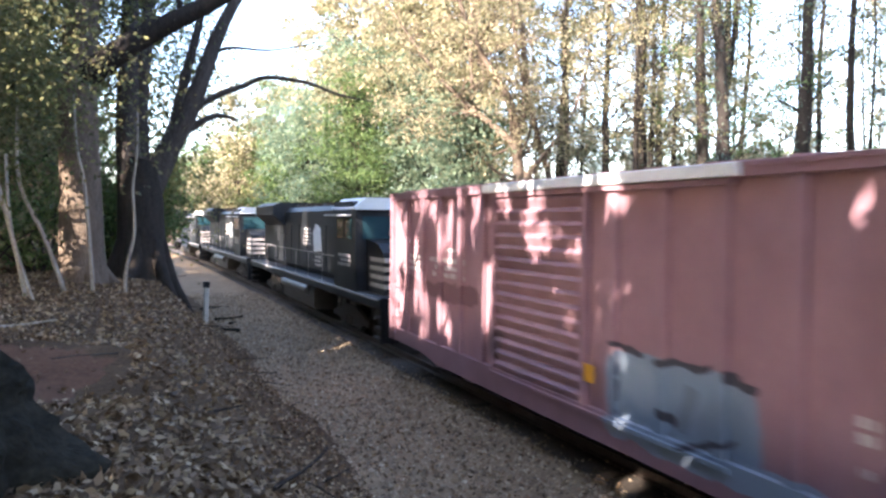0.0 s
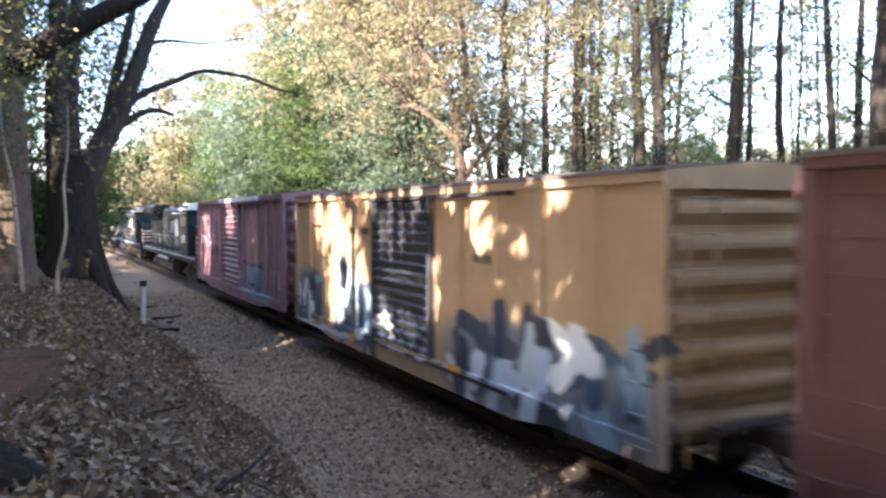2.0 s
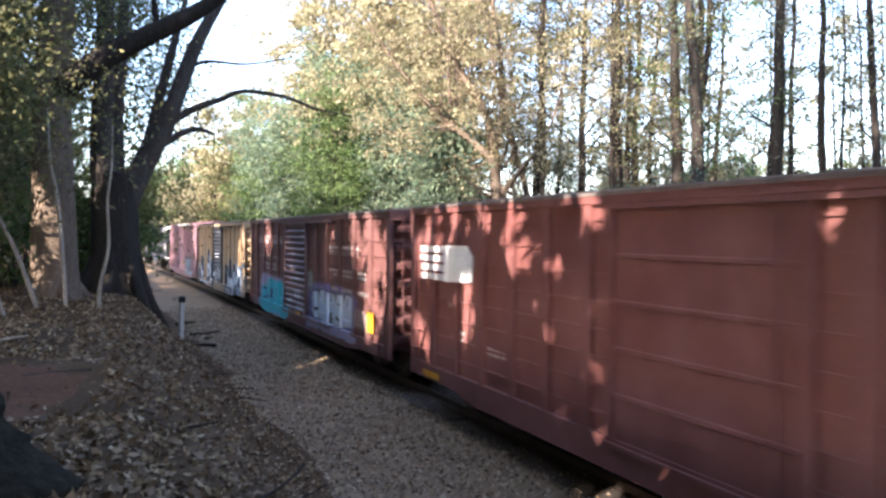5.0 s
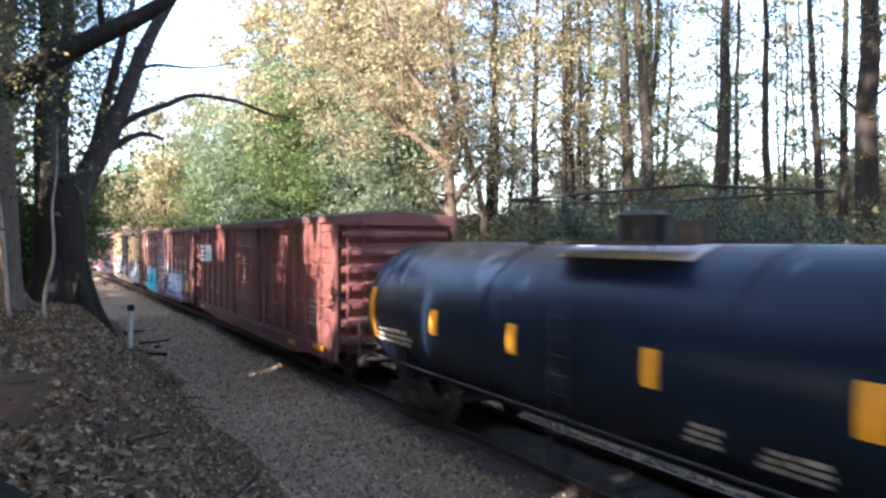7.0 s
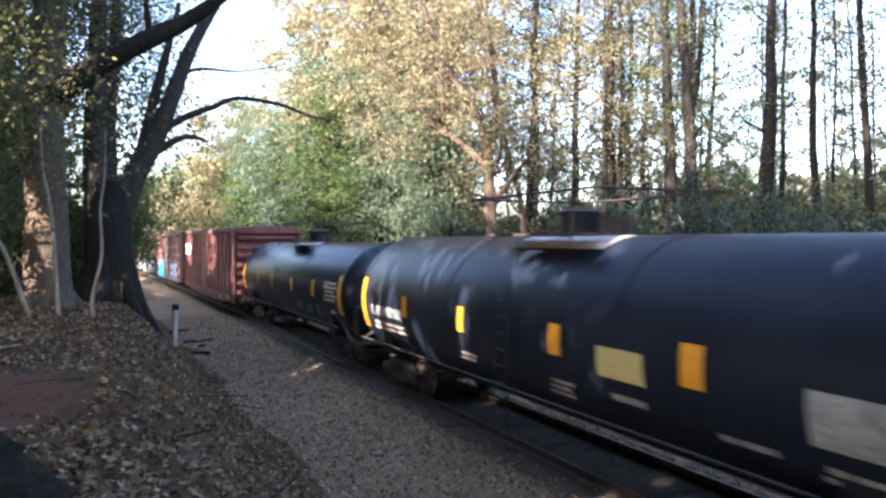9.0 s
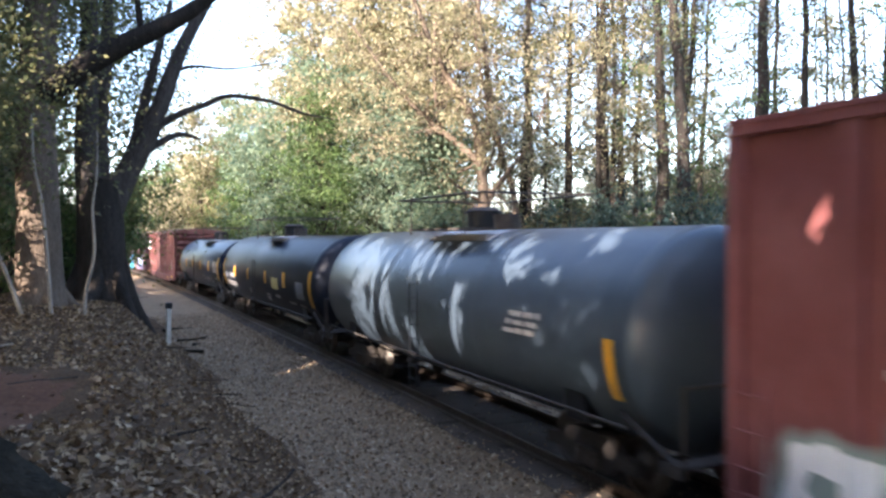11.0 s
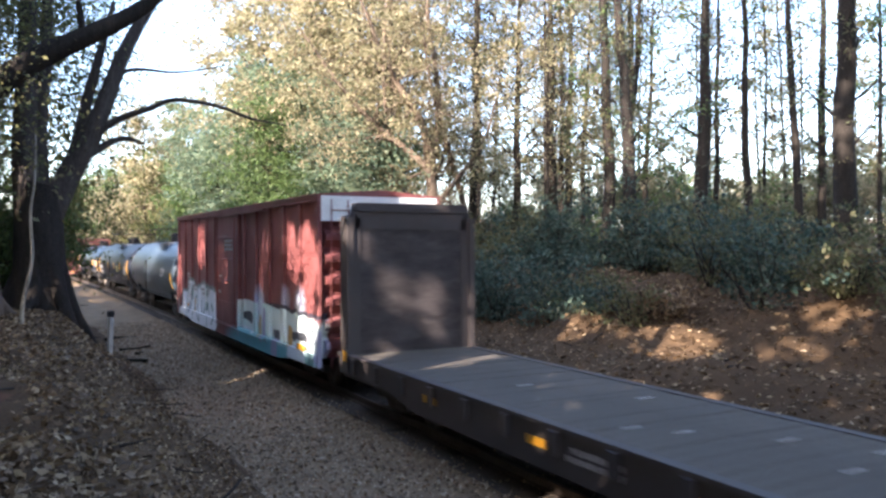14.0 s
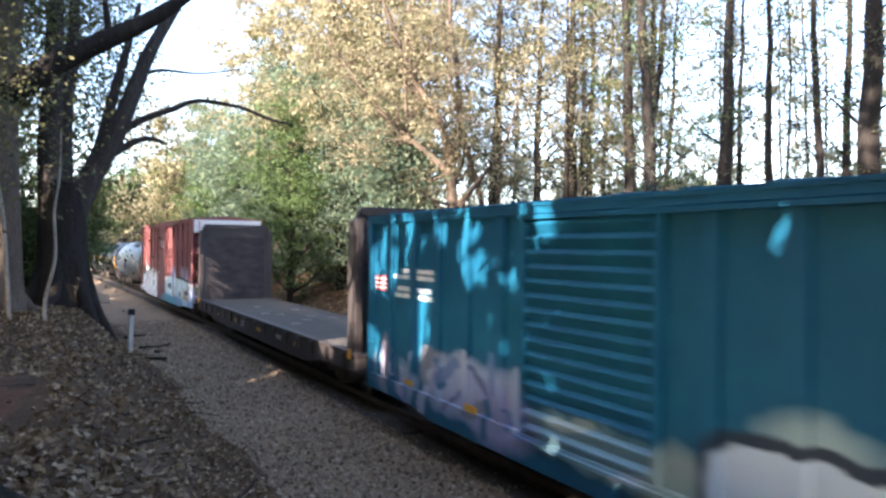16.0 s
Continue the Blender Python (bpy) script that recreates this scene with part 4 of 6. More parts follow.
def ladder(car, x, y, z0, z1, along_y=True, mat=None, rungs=7, w=0.42):
    s = Shape()
    for d in (-w / 2, w / 2):
        p = (x, y + d) if along_y else (x + d, y)
        s.box(p[0] - 0.013, p[0] + 0.013, p[1] - 0.013, p[1] + 0.013, z0, z1)
    for i in range(rungs):
        z = z0 + (z1 - z0) * (i + 0.5) / rungs
        a, b = ((x, y - w / 2, z), (x, y + w / 2, z)) if along_y else ((x - w / 2, y, z), (x + w / 2, y, z))
        s.tube([a, b], 0.014, 5)
    part("ladder", s, mat or M["iron"], car)


def marks(car, rows, x, mat="white_mark", name="lettering"):
    """Worn lettering too small or too blurred to read: plain bars."""
    for y0, y1, z0, z1 in rows:
        rng = random.Random(round(1000 * (y0 + z0)))
        n = max(1, round((z1 - z0) / (0.42 if z1 - z0 > 0.38 and y1 - y0 > 2 else 0.15)))
        h = (z1 - z0) / n
        for i in range(n):
            zz, y = z0 + i * h, y0 + rng.uniform(0, 0.1)
            end = y1 - rng.uniform(0, 0.25) * (y1 - y0)
            while y < end:
                step = rng.uniform(0.5, 1.2) * h * 0.8
                bar = Shape().box(x - 0.006, x, y, min(end, y + step), zz + h * rng.uniform(0.12, 0.2), zz + h * rng.uniform(0.75, 0.9))
                part(name, bar, M[mat], car)
                y += step + h * rng.uniform(0.12, 0.5)


def mover(name, label, category, middle):
    car = thing(name, label, category, "train")
    MOVERS.append((car, middle))
    return car


def boxcar(label, front, rear, eave, paint, door_paint, door, ribs, bars=(), yellows=(), louvers=True, seams=0, roof="roof_steel", cap=None, second_door=None, peak=0.16, thin=False, ink="white_mark"):
    L = front - rear
    car = mover("boxcar", label, "railway car", (front + rear) / 2)
    h, w = L / 2, 1.52
    body = Shape().box(-w, w, -h + 0.2, h - 0.2, SILL + 0.2, eave)
    part("body", body, paint, car)
    for i in range(seams):
        z = SILL + 0.35 + (eave - SILL - 0.5) * (i + 0.5) / seams
        part("panel_seam", Shape().box(-w - 0.035, w + 0.035, -h + 0.15, h - 0.15, z - 0.02, z + 0.02), paint, car)
    d0, d1 = door
    for i in range(ribs + 1):   # upright posts outside the panels
        y = -h + 0.09 + (L - 0.18) * i / ribs
        if d0 - 0.15 < y < d1 + 0.15:
            continue
        b = 0.06 if thin else 0.11
        edge = 0.11 if i in (0, ribs) else b
        for sx in (-1, 1):
            post = Shape().prism([(sx * w, SILL + 0.1), (sx * (w + 0.07), SILL + 0.12), (sx * (w + 0.07), eave - 0.1), (sx * w, eave - 0.04)], y - edge, y + edge)
            part("post", post, paint, car)
    for sx in (-1, 1):
        a, b = sorted((sx * (w - 0.02), sx * (w + 0.085)))
        part("side_sill", Shape().prism_x([(-h, SILL), (-h + 2.2, SILL - 0.02), (-h + 3.2, SILL - 0.15), (h - 3.2, SILL - 0.15), (h - 2.2, SILL - 0.02), (h, SILL), (h, SILL + 0.28), (-h, SILL + 0.28)], a, b), paint, car)
        part("eave_rail", Shape().box(a, b, -h, h, eave - 0.14, eave, 0.02), paint, car)
    roof_s = Shape()
    prof = [(-w - 0.1, eave - 0.02), (-w - 0.1, eave + 0.03), (0, eave + peak), (w + 0.1, eave + 0.03), (w + 0.1, eave - 0.02)]
    roof_s.prism(prof, -h, h)
    part("roof", roof_s, M[roof], car)
    nr = int(L / 1.1)
    for i in range(1, nr):
        y = -h + L * i / nr
        part("roof_rib", Shape().prism([(-w - 0.08, eave + 0.02), (-w - 0.08, eave + 0.06), (0, eave + peak + 0.035), (w + 0.08, eave + 0.06), (w + 0.08, eave + 0.02)], y - 0.05, y + 0.05), M[roof], car)
    for d, name in ((door, "door"),) + (((second_door, "door"),) if second_door else ()):
        y0, y1 = d
        for sx in (-1, 1):
            s = Shape()
            z0, z1 = SILL + 0.25, eave - 0.2
            if louvers:
                n = 15
                prof = [(sx * w, z0)]
                for i in range(n):
                    a = z0 + (z1 - z0) * i / n
                    step = (z1 - z0) / n
                    prof += [(sx * (w + 0.03), a + 0.001), (sx * (w + 0.1), a + step * 0.62), (sx * (w + 0.1), a + step * 0.72), (sx * (w + 0.03), a + step * 0.98)]
                prof.append((sx * w, z1))
                s.prism(prof, y0 + 0.1, y1 - 0.1)
            else:
                s.box(*sorted((sx * w, sx * (w + 0.06))), y0, y1, z0, z1)
            slab = part("door", s, door_paint, car)
            for i in range(1, 5) if not louvers else ():
                z = z0 + (z1 - z0) * i / 5
                part("door_rib", Shape().box(*sorted((sx * w, sx * (w + 0.085))), y0 + 0.05, y1 - 0.05, z - 0.03, z + 0.03, 0.01), door_paint, slab)
            for ya in (y0, y1 - 0.1):
                part("door_frame", Shape().box(*sorted((sx * w, sx * (w + 0.11))), ya, ya + 0.1, z0, z1), door_paint, slab)
            for za, zb in ((z1, z1 + 0.06), (z0 - 0.08, z0 - 0.02)):
                part("door_track", Shape().box(*sorted((sx * w, sx * (w + 0.125))), y0 - (y1 - y0) * 0.95, y1 + 0.1, za, zb), door_paint, car)
            if not louvers:
                part("lock_bar", Shape().tube([(sx * (w + 0.12), y0 + 0.4, z0 + 0.1), (sx * (w + 0.12), y0 + 0.4, z1 - 0.1)], 0.025, 6), door_paint, slab)
    for sy in (-1, 1):
        end = Shape()
        prof = [(sy * (h - 0.2), SILL + 0.2)]
        n = 7
        for i in range(n):
            a = SILL + 0.25 + (eave - SILL - 0.45) * i / n
            st = (eave - SILL - 0.45) / n
            prof += [(sy * (h - 0.18), a), (sy * (h + 0.01), a + st * 0.34), (sy * (h + 0.02), a + st * 0.5), (sy * (h + 0.01), a + st * 0.62), (sy * (h - 0.18), a + st * 0.8)]
        prof.append((sy * (h - 0.2), eave))
        end.prism_x(prof, -w + 0.12, w - 0.12)
        part("end_wall", end, paint, car)
        gable = Shape().prism([(-w, eave - 0.2), (-w, eave + 0.01), (0, eave + peak - 0.02), (w, eave + 0.01), (w, eave - 0.2)], *sorted((sy * (h - 0.2), sy * (h + 0.01))))
        part("gable", gable, paint, car)
        if cap:
            part("end_cap", Shape().box(-w, w, *sorted((sy * (h - 0.05), sy * (h + 0.03))), eave - 0.6, eave - 0.01, 0.02), M[cap], car, "white-painted strip at the top of the end")
        ladder(car, -w - 0.12, sy * (h - 0.35), SILL, SILL + 1.5, True, paint, 4)
        ladder(car, -w + 0.45, sy * (h + 0.06), SILL, eave - 0.1, False, paint, 8)
        part("platform", Shape().box(-0.9, 0.9, *sorted((sy * h, sy * (h + 0.28))), 1.02, 1.06), M["iron"], car)
        coupler(car, sy * (h - 0.2), sy)
        truck(car, sy * (h - 2.1))
    part("underframe", Shape().box(-0.35, 0.35, -h + 0.3, h - 0.3, 0.5, 0.85).box(-1.0, 0.2, -1.2, 0.2, 0.45, 0.8), M["iron"], car)
    on_door = [b for b in bars if not louvers and d0 < b[0] < d1]
    marks(car, [b for b in bars if b not in on_door], -w - 0.004, ink)
    marks(car, on_door, -w - 0.092)
    for y0, y1, z0, z1 in yellows:
        part("reflector", Shape().box(-w - 0.10, -w - 0.088, y0, y1, z0, z1), M["yellow_mark"], car)
    return car


def tank_car(label, front, rear, paint, zc=2.22, rad=1.5, yellows=(), bars=(), platform="black"):
    L = front - rear
    car = mover("tank_car", label, "railway car", (front + rear) / 2)
    h = L / 2
    prof = [(-h + 0.58 * (1 - math.cos(q)), max(0.02, rad * math.sin(q))) for q in (0, 0.25, 0.5, 0.75, 1.0, 1.2, 1.4, 1.5708)]
    prof = prof + [(-y, r) for y, r in reversed(prof)]
    tank = Shape().tube([(0, y, zc) for y, r in prof], [r for y, r in prof], 48)
    part("tank", tank, paint, car)
    for y in (-h + 0.72, h - 0.72, -h * 0.32, h * 0.32):
        part("weld_band", Shape().tube([(0, y - 0.05, zc), (0, y + 0.05, zc)], rad + 0.012, 48, False), paint, car)
    top = zc + rad
    hatch = part("manway", Shape().tube([(0, 0.25, top - 0.1), (0, 0.25, top + 0.34)], 0.36, 20).tube([(0, 0.25, top + 0.34), (0, 0.25, top + 0.4)], 0.4, 20), M["black"], car)
    part("hatch_lid", Shape().tube([(0, 0.25, top + 0.4), (0, 0.25, top + 0.47)], [0.37, 0.25], 20), M["iron"], hatch)
    part("valve_box", Shape().tube([(0, -0.75, top - 0.1), (0, -0.75, top + 0.3)], 0.26, 14), M["iron"], car)
    deck = Shape()
    for x0, x1 in ((-1.25, -0.55), (0.55, 1.25)):
        deck.box(x0, x1, -1.35, 1.35, top - 0.02, top + 0.03)
    part("walkway", deck, M["iron"], car)
    rail = Shape()
    for x in (-1.22, 1.22):
        rail.tube([(x, -1.9, top + 0.66), (x, 2.0, top + 0.66)], 0.02, 6)
        for y in (-1.3, 1.3):
            rail.tube([(x, y, top - 0.1), (x, y, top + 0.66)], 0.018, 6)
    for y in (-1.9, 2.0):
        rail.tube([(-1.22, y, top + 0.66), (1.22, y, top + 0.66)], 0.02, 6)
    # a pale plate bent round the top of the near side
    part("top_patch", curved_plate(-1.5, 1.3, zc + rad * 0.86, zc + rad * 0.995, zc, rad + 0.015), M["white_mark"], car, "pale patch under the walkway")
    part("handrail", rail, M["iron"], car)
    ladder(car, -rad - 0.12, 0.1, 0.55, zc + 0.6, True, M["black"], 8, 0.42)
    for x in (-1, 1):
        part("side_rail", Shape().tube([(x * 1.5, -h + 0.6, 1.12), (x * 1.5, h - 0.6, 1.12)], 0.024, 6), M["iron"], car)
    for sy in (-1, 1):
        y = sy * (h - 2.0)
        saddle = Shape().prism([(-1.3, zc - 1.2), (-1.35, zc - 0.6), (1.35, zc - 0.6), (1.3, zc - 1.2), (0.5, 0.72), (-0.5, 0.72)], y - 0.25, y + 0.25)
        part("saddle", saddle, M["black"], car)
        part("stub_sill", Shape().box(-0.3, 0.3, *sorted((sy * (h - 3.3), sy * (h + 0.35))), 0.68, 0.98, 0.02), M["black"], car)
        brace = Shape()
        for x in (-1.35, 1.35):
            brace.box(x - 0.05, x + 0.05, *sorted((sy * (h - 0.1), sy * (h + 0.3))), 0.68, 0.84)
            brace.tube([(x, sy * (h - 0.9), 1.25), (x, sy * (h + 0.2), 0.8)], 0.04, 6)
            brace.tube([(x, sy * (h + 0.28), 0.8), (x, sy * (h + 0.28), 1.75)], 0.025, 6)
        brace.tube([(-1.35, sy * (h + 0.28), 1.75), (1.35, sy * (h + 0.28), 1.75)], 0.025, 6)
        brace.box(-1.35, 1.35, *sorted((sy * (h + 0.02), sy * (h + 0.34))), 0.80, 0.84)
        part("end_platform", brace, M["iron"], car)
        coupler(car, sy * (h + 0.2), sy)
        truck(car, y)
    for y0, y1, z0, z1 in yellows:
        part("reflector", curved_plate(y0, y1, z0, z1, zc, rad + 0.016), M["yellow_mark"], car)
    rng = random.Random(len(bars) + round(L * 10))
    for y0, y1, z0, z1 in bars:
        n = max(1, round((z1 - z0) / 0.12))
        for i in range(n):
            a = z0 + (z1 - z0) * (i + 0.15) / n
            y, end = y1 - 0.1 * (i % 3), y0 + rng.uniform(0, 0.2)
            while y > end + 0.05:
                step = min(rng.uniform(0.12, 0.4), y - end)
                part("lettering", curved_plate(y - step, y, a, a + (z1 - z0) / n * rng.uniform(0.5, 0.66), zc, rad + 0.016), M["white_mark"], car)
                y -= step + rng.uniform(0.03, 0.08)
    return car


def curved_plate(y0, y1, z0, z1, zc, r):
    """A thin plate bent round the near side of a tank."""
    n = 6
    s = Shape()
    vs = []
    for rr in (r, r - 0.012):
        for i in range(n + 1):
            z = z0 + (z1 - z0) * i / n
            x = -math.sqrt(max(0.01, rr * rr - min(rr * rr, (z - zc) ** 2)))
            vs += [(x, y0, z), (x, y1, z)]
    m = 2 * (n + 1)
    fs = [(2 * i, 2 * i + 1, 2 * i + 3, 2 * i + 2) for i in range(n)] + [(m + 2 * i, m + 2 * i + 2, m + 2 * i + 3, m + 2 * i + 1) for i in range(n)]
    fs += [(2 * i, 2 * i + 2, m + 2 * i + 2, m + 2 * i) for i in range(n)] + [(2 * i + 1, m + 2 * i + 1, m + 2 * i + 3, 2 * i + 3) for i in range(n)]
    return s.add(vs, fs)


def flat_car(front, rear):
    L = front - rear
    h, w, top = L / 2, 1.52, 1.14
    car = mover("bulkhead_flatcar", "empty weathered flatcar with tall grey bulkheads and a plank deck", "railway car", (front + rear) / 2)
    part("frame", Shape().box(-w + 0.1, w - 0.1, -h, h, 0.62, top - 0.07).box(-0.4, 0.4, -h + 0.5, h - 0.5, 0.45, 0.62), M["iron"], car)
    for sx in (-1, 1):
        part("side_sill", Shape().prism_x([(-h, 0.72), (-h + 2.6, 0.7), (-h + 3.8, 0.5), (h - 3.8, 0.5), (h - 2.6, 0.7), (h, 0.72), (h, top - 0.02), (-h, top - 0.02)], *sorted((sx * (w - 0.1), sx * w))), M["rusty"], car)
        part("sill_lip", Shape().box(*sorted((sx * (w - 0.12), sx * (w + 0.05))), -h, h, top - 0.05, top + 0.012), M["rusty"], car)
        for i in range(16):
            y = -h + 0.9 + (L - 1.8) * i / 15
            part("stake_pocket", Shape().box(*sorted((sx * w, sx * (w + 0.075))), y - 0.09, y + 0.09, 0.76, top - 0.06, 0.01), M["rusty"], car)
    n = 74
    plank = Shape().box(-w + 0.12, w - 0.12, -L / n / 2 + 0.002, L / n / 2 - 0.002, top - 0.07, top, 0.002).mesh("plank", M["deck"])
    for i in range(n):
        ob = part("plank", plank, None, car)
        ob.location = (random.uniform(-0.012, 0.012), -h + L * (i + 0.5) / n, random.uniform(-0.006, 0.004))
    for sy in (-1, 1):
        y = sy * (h - 0.45)
        hi = 4.38
        wall = Shape().prism([(-1.5, top), (1.5, top), (1.5, hi - 0.3), (1.35, hi), (-1.35, hi), (-1.5, hi - 0.3)], y - 0.07, y + 0.07)
        bulk = part("bulkhead", wall, M["bulk"], car)
        for x in (-1.47, -0.5, 0.5, 1.47):
            part("upright", Shape().box(x - 0.07, x + 0.07, *sorted((y + sy * 0.07, y + sy * 0.32)), top, hi - 0.25, 0.01), M["rusty"], bulk)
        for x in (-1, 1):
            part("side_post", Shape().box(*sorted((x * 1.42, x * 1.56)), y - 0.16, y + 0.16, 0.75, hi - 0.28, 0.015), M["rusty"], bulk)
        for z in (top + 0.75, top + 1.5, top + 2.25):
            part("panel_seam", Shape().box(-1.4, 1.4, *sorted((y - sy * 0.07, y - sy * 0.085)), z - 0.03, z + 0.03), M["bulk"], bulk)
        for x in (-1, 1):
            part("edge_plate", Shape().box(*sorted((x * 1.24, x * 1.47)), *sorted((y - sy * 0.07, y - sy * 0.1)), top, hi - 0.3), M["rusty"], bulk)
        part("edge_plate", Shape().box(-1.36, 1.36, *sorted((y - sy * 0.07, y - sy * 0.1)), hi - 0.55, hi - 0.16), M["rusty"], bulk)
        part("top_beam", Shape().box(-1.36, 1.36, y - 0.15, y + 0.15, hi - 0.16, hi + 0.02, 0.03), M["rusty"], bulk)
        part("reflector", Shape().box(-1.575, -1.562, y - 0.1, y + 0.1, 1.0, 1.22), M["yellow_mark"], bulk)
        coupler(car, sy * (h - 0.2), sy)
        truck(car, sy * (h - 2.2))
    for y in (5.2, 2.0, -1.2, -5.4):
        part("reflector", Shape().box(-w - 0.016, -w - 0.003, y, y + 0.45, 0.78, 0.9), M["yellow_mark"], car)
    marks(car, [(0.4, 1.6, 0.72, 0.95), (-3.6, -2.4, 0.75, 0.95)], -w - 0.003)
    for x, y in ((-0.9, 1.2), (-0.5, 0.7), (0.3, -0.2), (0.8, -1.1), (-0.2, -1.4), (0.6, 2.6), (-0.9, -2.6), (0.9, -3.3), (-0.4, 4.4)):
        part("strap", Shape().box(x, x + 0.3, y, y + 0.035, top + 0.002, top + 0.014), M["white_mark"], car, "pale scrap of strapping on the deck")
    return car


def locomotive(front, rear):
    """Nose and cab at the rear end, towards the boxcars."""
    L = front - rear
    h = L / 2
    car = mover("locomotive", "black diesel locomotive with white stripes on its nose", "locomotive", (front + rear) / 2)
    part("frame", Shape().box(-1.5, 1.5, -h, h, 1.15, 1.45, 0.03), M["black"], car)
    for sx in (-1, 1):
        part("sill_stripe", Shape().box(*sorted((sx * 1.5, sx * 1.506)), -h + 0.2, h - 0.2, 1.36, 1.42), M["white_mark"], car)
        part("fuel_tank", Shape().box(*sorted((sx * 0.5, sx * 1.4)), -2.8, 2.6, 0.3, 1.1, 0.12), M["wheel"], car)
        part("air_tank", Shape().tube([(sx * 1.42, -2.2, 0.95), (sx * 1.42, 2.2, 0.95)], 0.19, 12), M["wheel"], car)
        hr = Shape().tube([(sx * 1.45, -h + 4.4, 2.35), (sx * 1.45, h - 0.3, 2.35)], 0.013, 5)
        for i in range(9):
            y = -h + 4.4 + (L - 4.7) * i / 8
            hr.tube([(sx * 1.45, y, 1.45), (sx * 1.45, y, 2.35)], 0.012, 5)
        part("handrail", hr, M["white_mark"], car)
    hood = Shape().box(-0.95, 0.95, -h + 4.6, h - 1.0, 1.45, 4.0, 0.18)
    part("hood", hood, M["black"], car)
    part("radiator", Shape().prism([(-0.95, 3.2), (-1.5, 3.7), (-1.5, 4.1), (-1.2, 4.25), (1.2, 4.25), (1.5, 4.1), (1.5, 3.7), (0.95, 3.2)], h - 6.2, h - 1.6), M["black"], car)
    for i in range(5):
        part("roof_fan", Shape().tube([(0, -h + 8 + 1.6 * i, 3.95), (0, -h + 8 + 1.6 * i, 4.15)], 0.6, 16), M["iron"], car)
    for i in range(8):
        y = -h + 6.4 + i * 1.5
        part("hood_door", Shape().box(-0.98, -0.95, y, y + 1.3, 1.7, 3.3), M["black"], car)
    cab = part("cab", Shape().prism_x([(-h + 2.3, 1.45), (-h + 4.7, 1.45), (-h + 4.7, 4.05), (-h + 2.6, 4.05), (-h + 2.3, 3.75)], -1.5, 1.5), M["black"], car)
    # white paint carries the sunlit look of the cab roof
    part("cab_roof", Shape().prism([(-1.55, 3.85), (-1.2, 4.15), (1.2, 4.15), (1.55, 3.85), (1.5, 3.8), (-1.5, 3.8)], -h + 2.2, -h + 4.8), M["white_paint"], cab, "pale cab roof, sunlight painted in white")
    for x0, x1 in ((-1.3, -0.15), (0.15, 1.3)):
        part("windscreen", Shape().box(x0, x1, -h + 2.27, -h + 2.299, 2.95, 3.6), M["glass"], cab)
    for y0, y1 in ((-h + 2.7, -h + 3.4), (-h + 3.6, -h + 4.3)):
        part("side_window", Shape().box(-1.52, -1.5, y0, y1, 2.95, 3.55), M["glass"], cab)
    part("sunshade", Shape().box(-1.95, -1.52, -h + 2.7, -h + 4.3, 3.62, 3.66), M["white_paint"], cab)
    nose = part("nose", Shape().prism_x([(-h + 0.7, 1.45), (-h + 2.3, 1.45), (-h + 2.3, 2.95), (-h + 1.3, 2.85), (-h + 0.8, 2.6)], -1.15, 1.15), M["black"], car)
    for i in range(4):
        z = 1.62 + 0.24 * i
        part("stripe", Shape().box(-1.156, 1.156, -h + 0.69, -h + 2.0, z, z + 0.12), M["white_mark"], nose)
    part("headlight", Shape().box(-0.25, 0.25, -h + 2.24, -h + 2.3, 3.62, 3.8), M["iron"], cab)
    part("emblem", Shape().prism_x([(-2.3, 2.35), (-1.1, 2.3), (-0.9, 3.0), (-1.4, 3.35), (-2.1, 3.2)], -0.99, -0.984), M["white_paint"], car)
    marks(car, [(-0.6, 0.9, 2.5, 3.2), (-2.2, -1.0, 1.75, 2.2)], -0.984)
    marks(car, [(-h + 2.8, -h + 4.2, 2.1, 2.5)], -1.503)
    for sy in (-1, 1):
        steps_ = Shape()
        for i in range(4):
            steps_.box(-1.5, -1.1, *sorted((sy * (h - 0.1), sy * (h - 0.6))), 0.35 + 0.28 * i, 0.38 + 0.28 * i)
        part("steps", steps_, M["iron"], car)
        part("pilot", Shape().prism_x([(sy * h, 0.25), (sy * h, 1.15), (sy * (h - 0.12), 1.15), (sy * (h - 0.12), 0.25)], -1.45, 1.45), M["black"], car)
        coupler(car, sy * (h - 0.1), sy)
        truck(car, sy * (h - 4.3), 0.5, 1.8, 3, 0.1)
    part("underside", Shape().box(-1.0, 1.0, -h + 1.2, h - 1.2, 0.95, 1.16), M["iron"], car)
    return car


NAVY, SLATE, WHITE, AQUA, LILAC = (0.03, 0.05, 0.11), (0.16, 0.22, 0.28), (0.8, 0.82, 0.84), (0.025, 0.42, 0.53), (0.33, 0.31, 0.47)
MINT, SAGE, ICE, INK = (0.52, 0.74, 0.72), (0.24, 0.32, 0.30), (0.52, 0.63, 0.75), (0.025, 0.03, 0.045)
AMBER = (0.5, 0.3, 0.06)
WILD = [(0.012, 0.03, 0.06), (0.45, 0.55, 0.64), (0.03, 0.07, 0.13), (0.6, 0.67, 0.74), (0.012, 0.025, 0.05), (0.22, 0.33, 0.43), (0.02, 0.04, 0.09), (0.72, 0.77, 0.82)]
GREY_PIECE = [spray(-3.4, 1.25, 1.38, 0.58, SLATE), spray(-3.9, 0.78, 1.9, 0.16, (0.2, 0.25, 0.31)), spray(-2.7, 1.4, 0.5, 0.3, (0.23, 0.28, 0.33), 0.2, False, 0.5), spray(-4.2, 1.2, 0.4, 0.4, (0.13, 0.17, 0.22), 0, False, 0.5)]
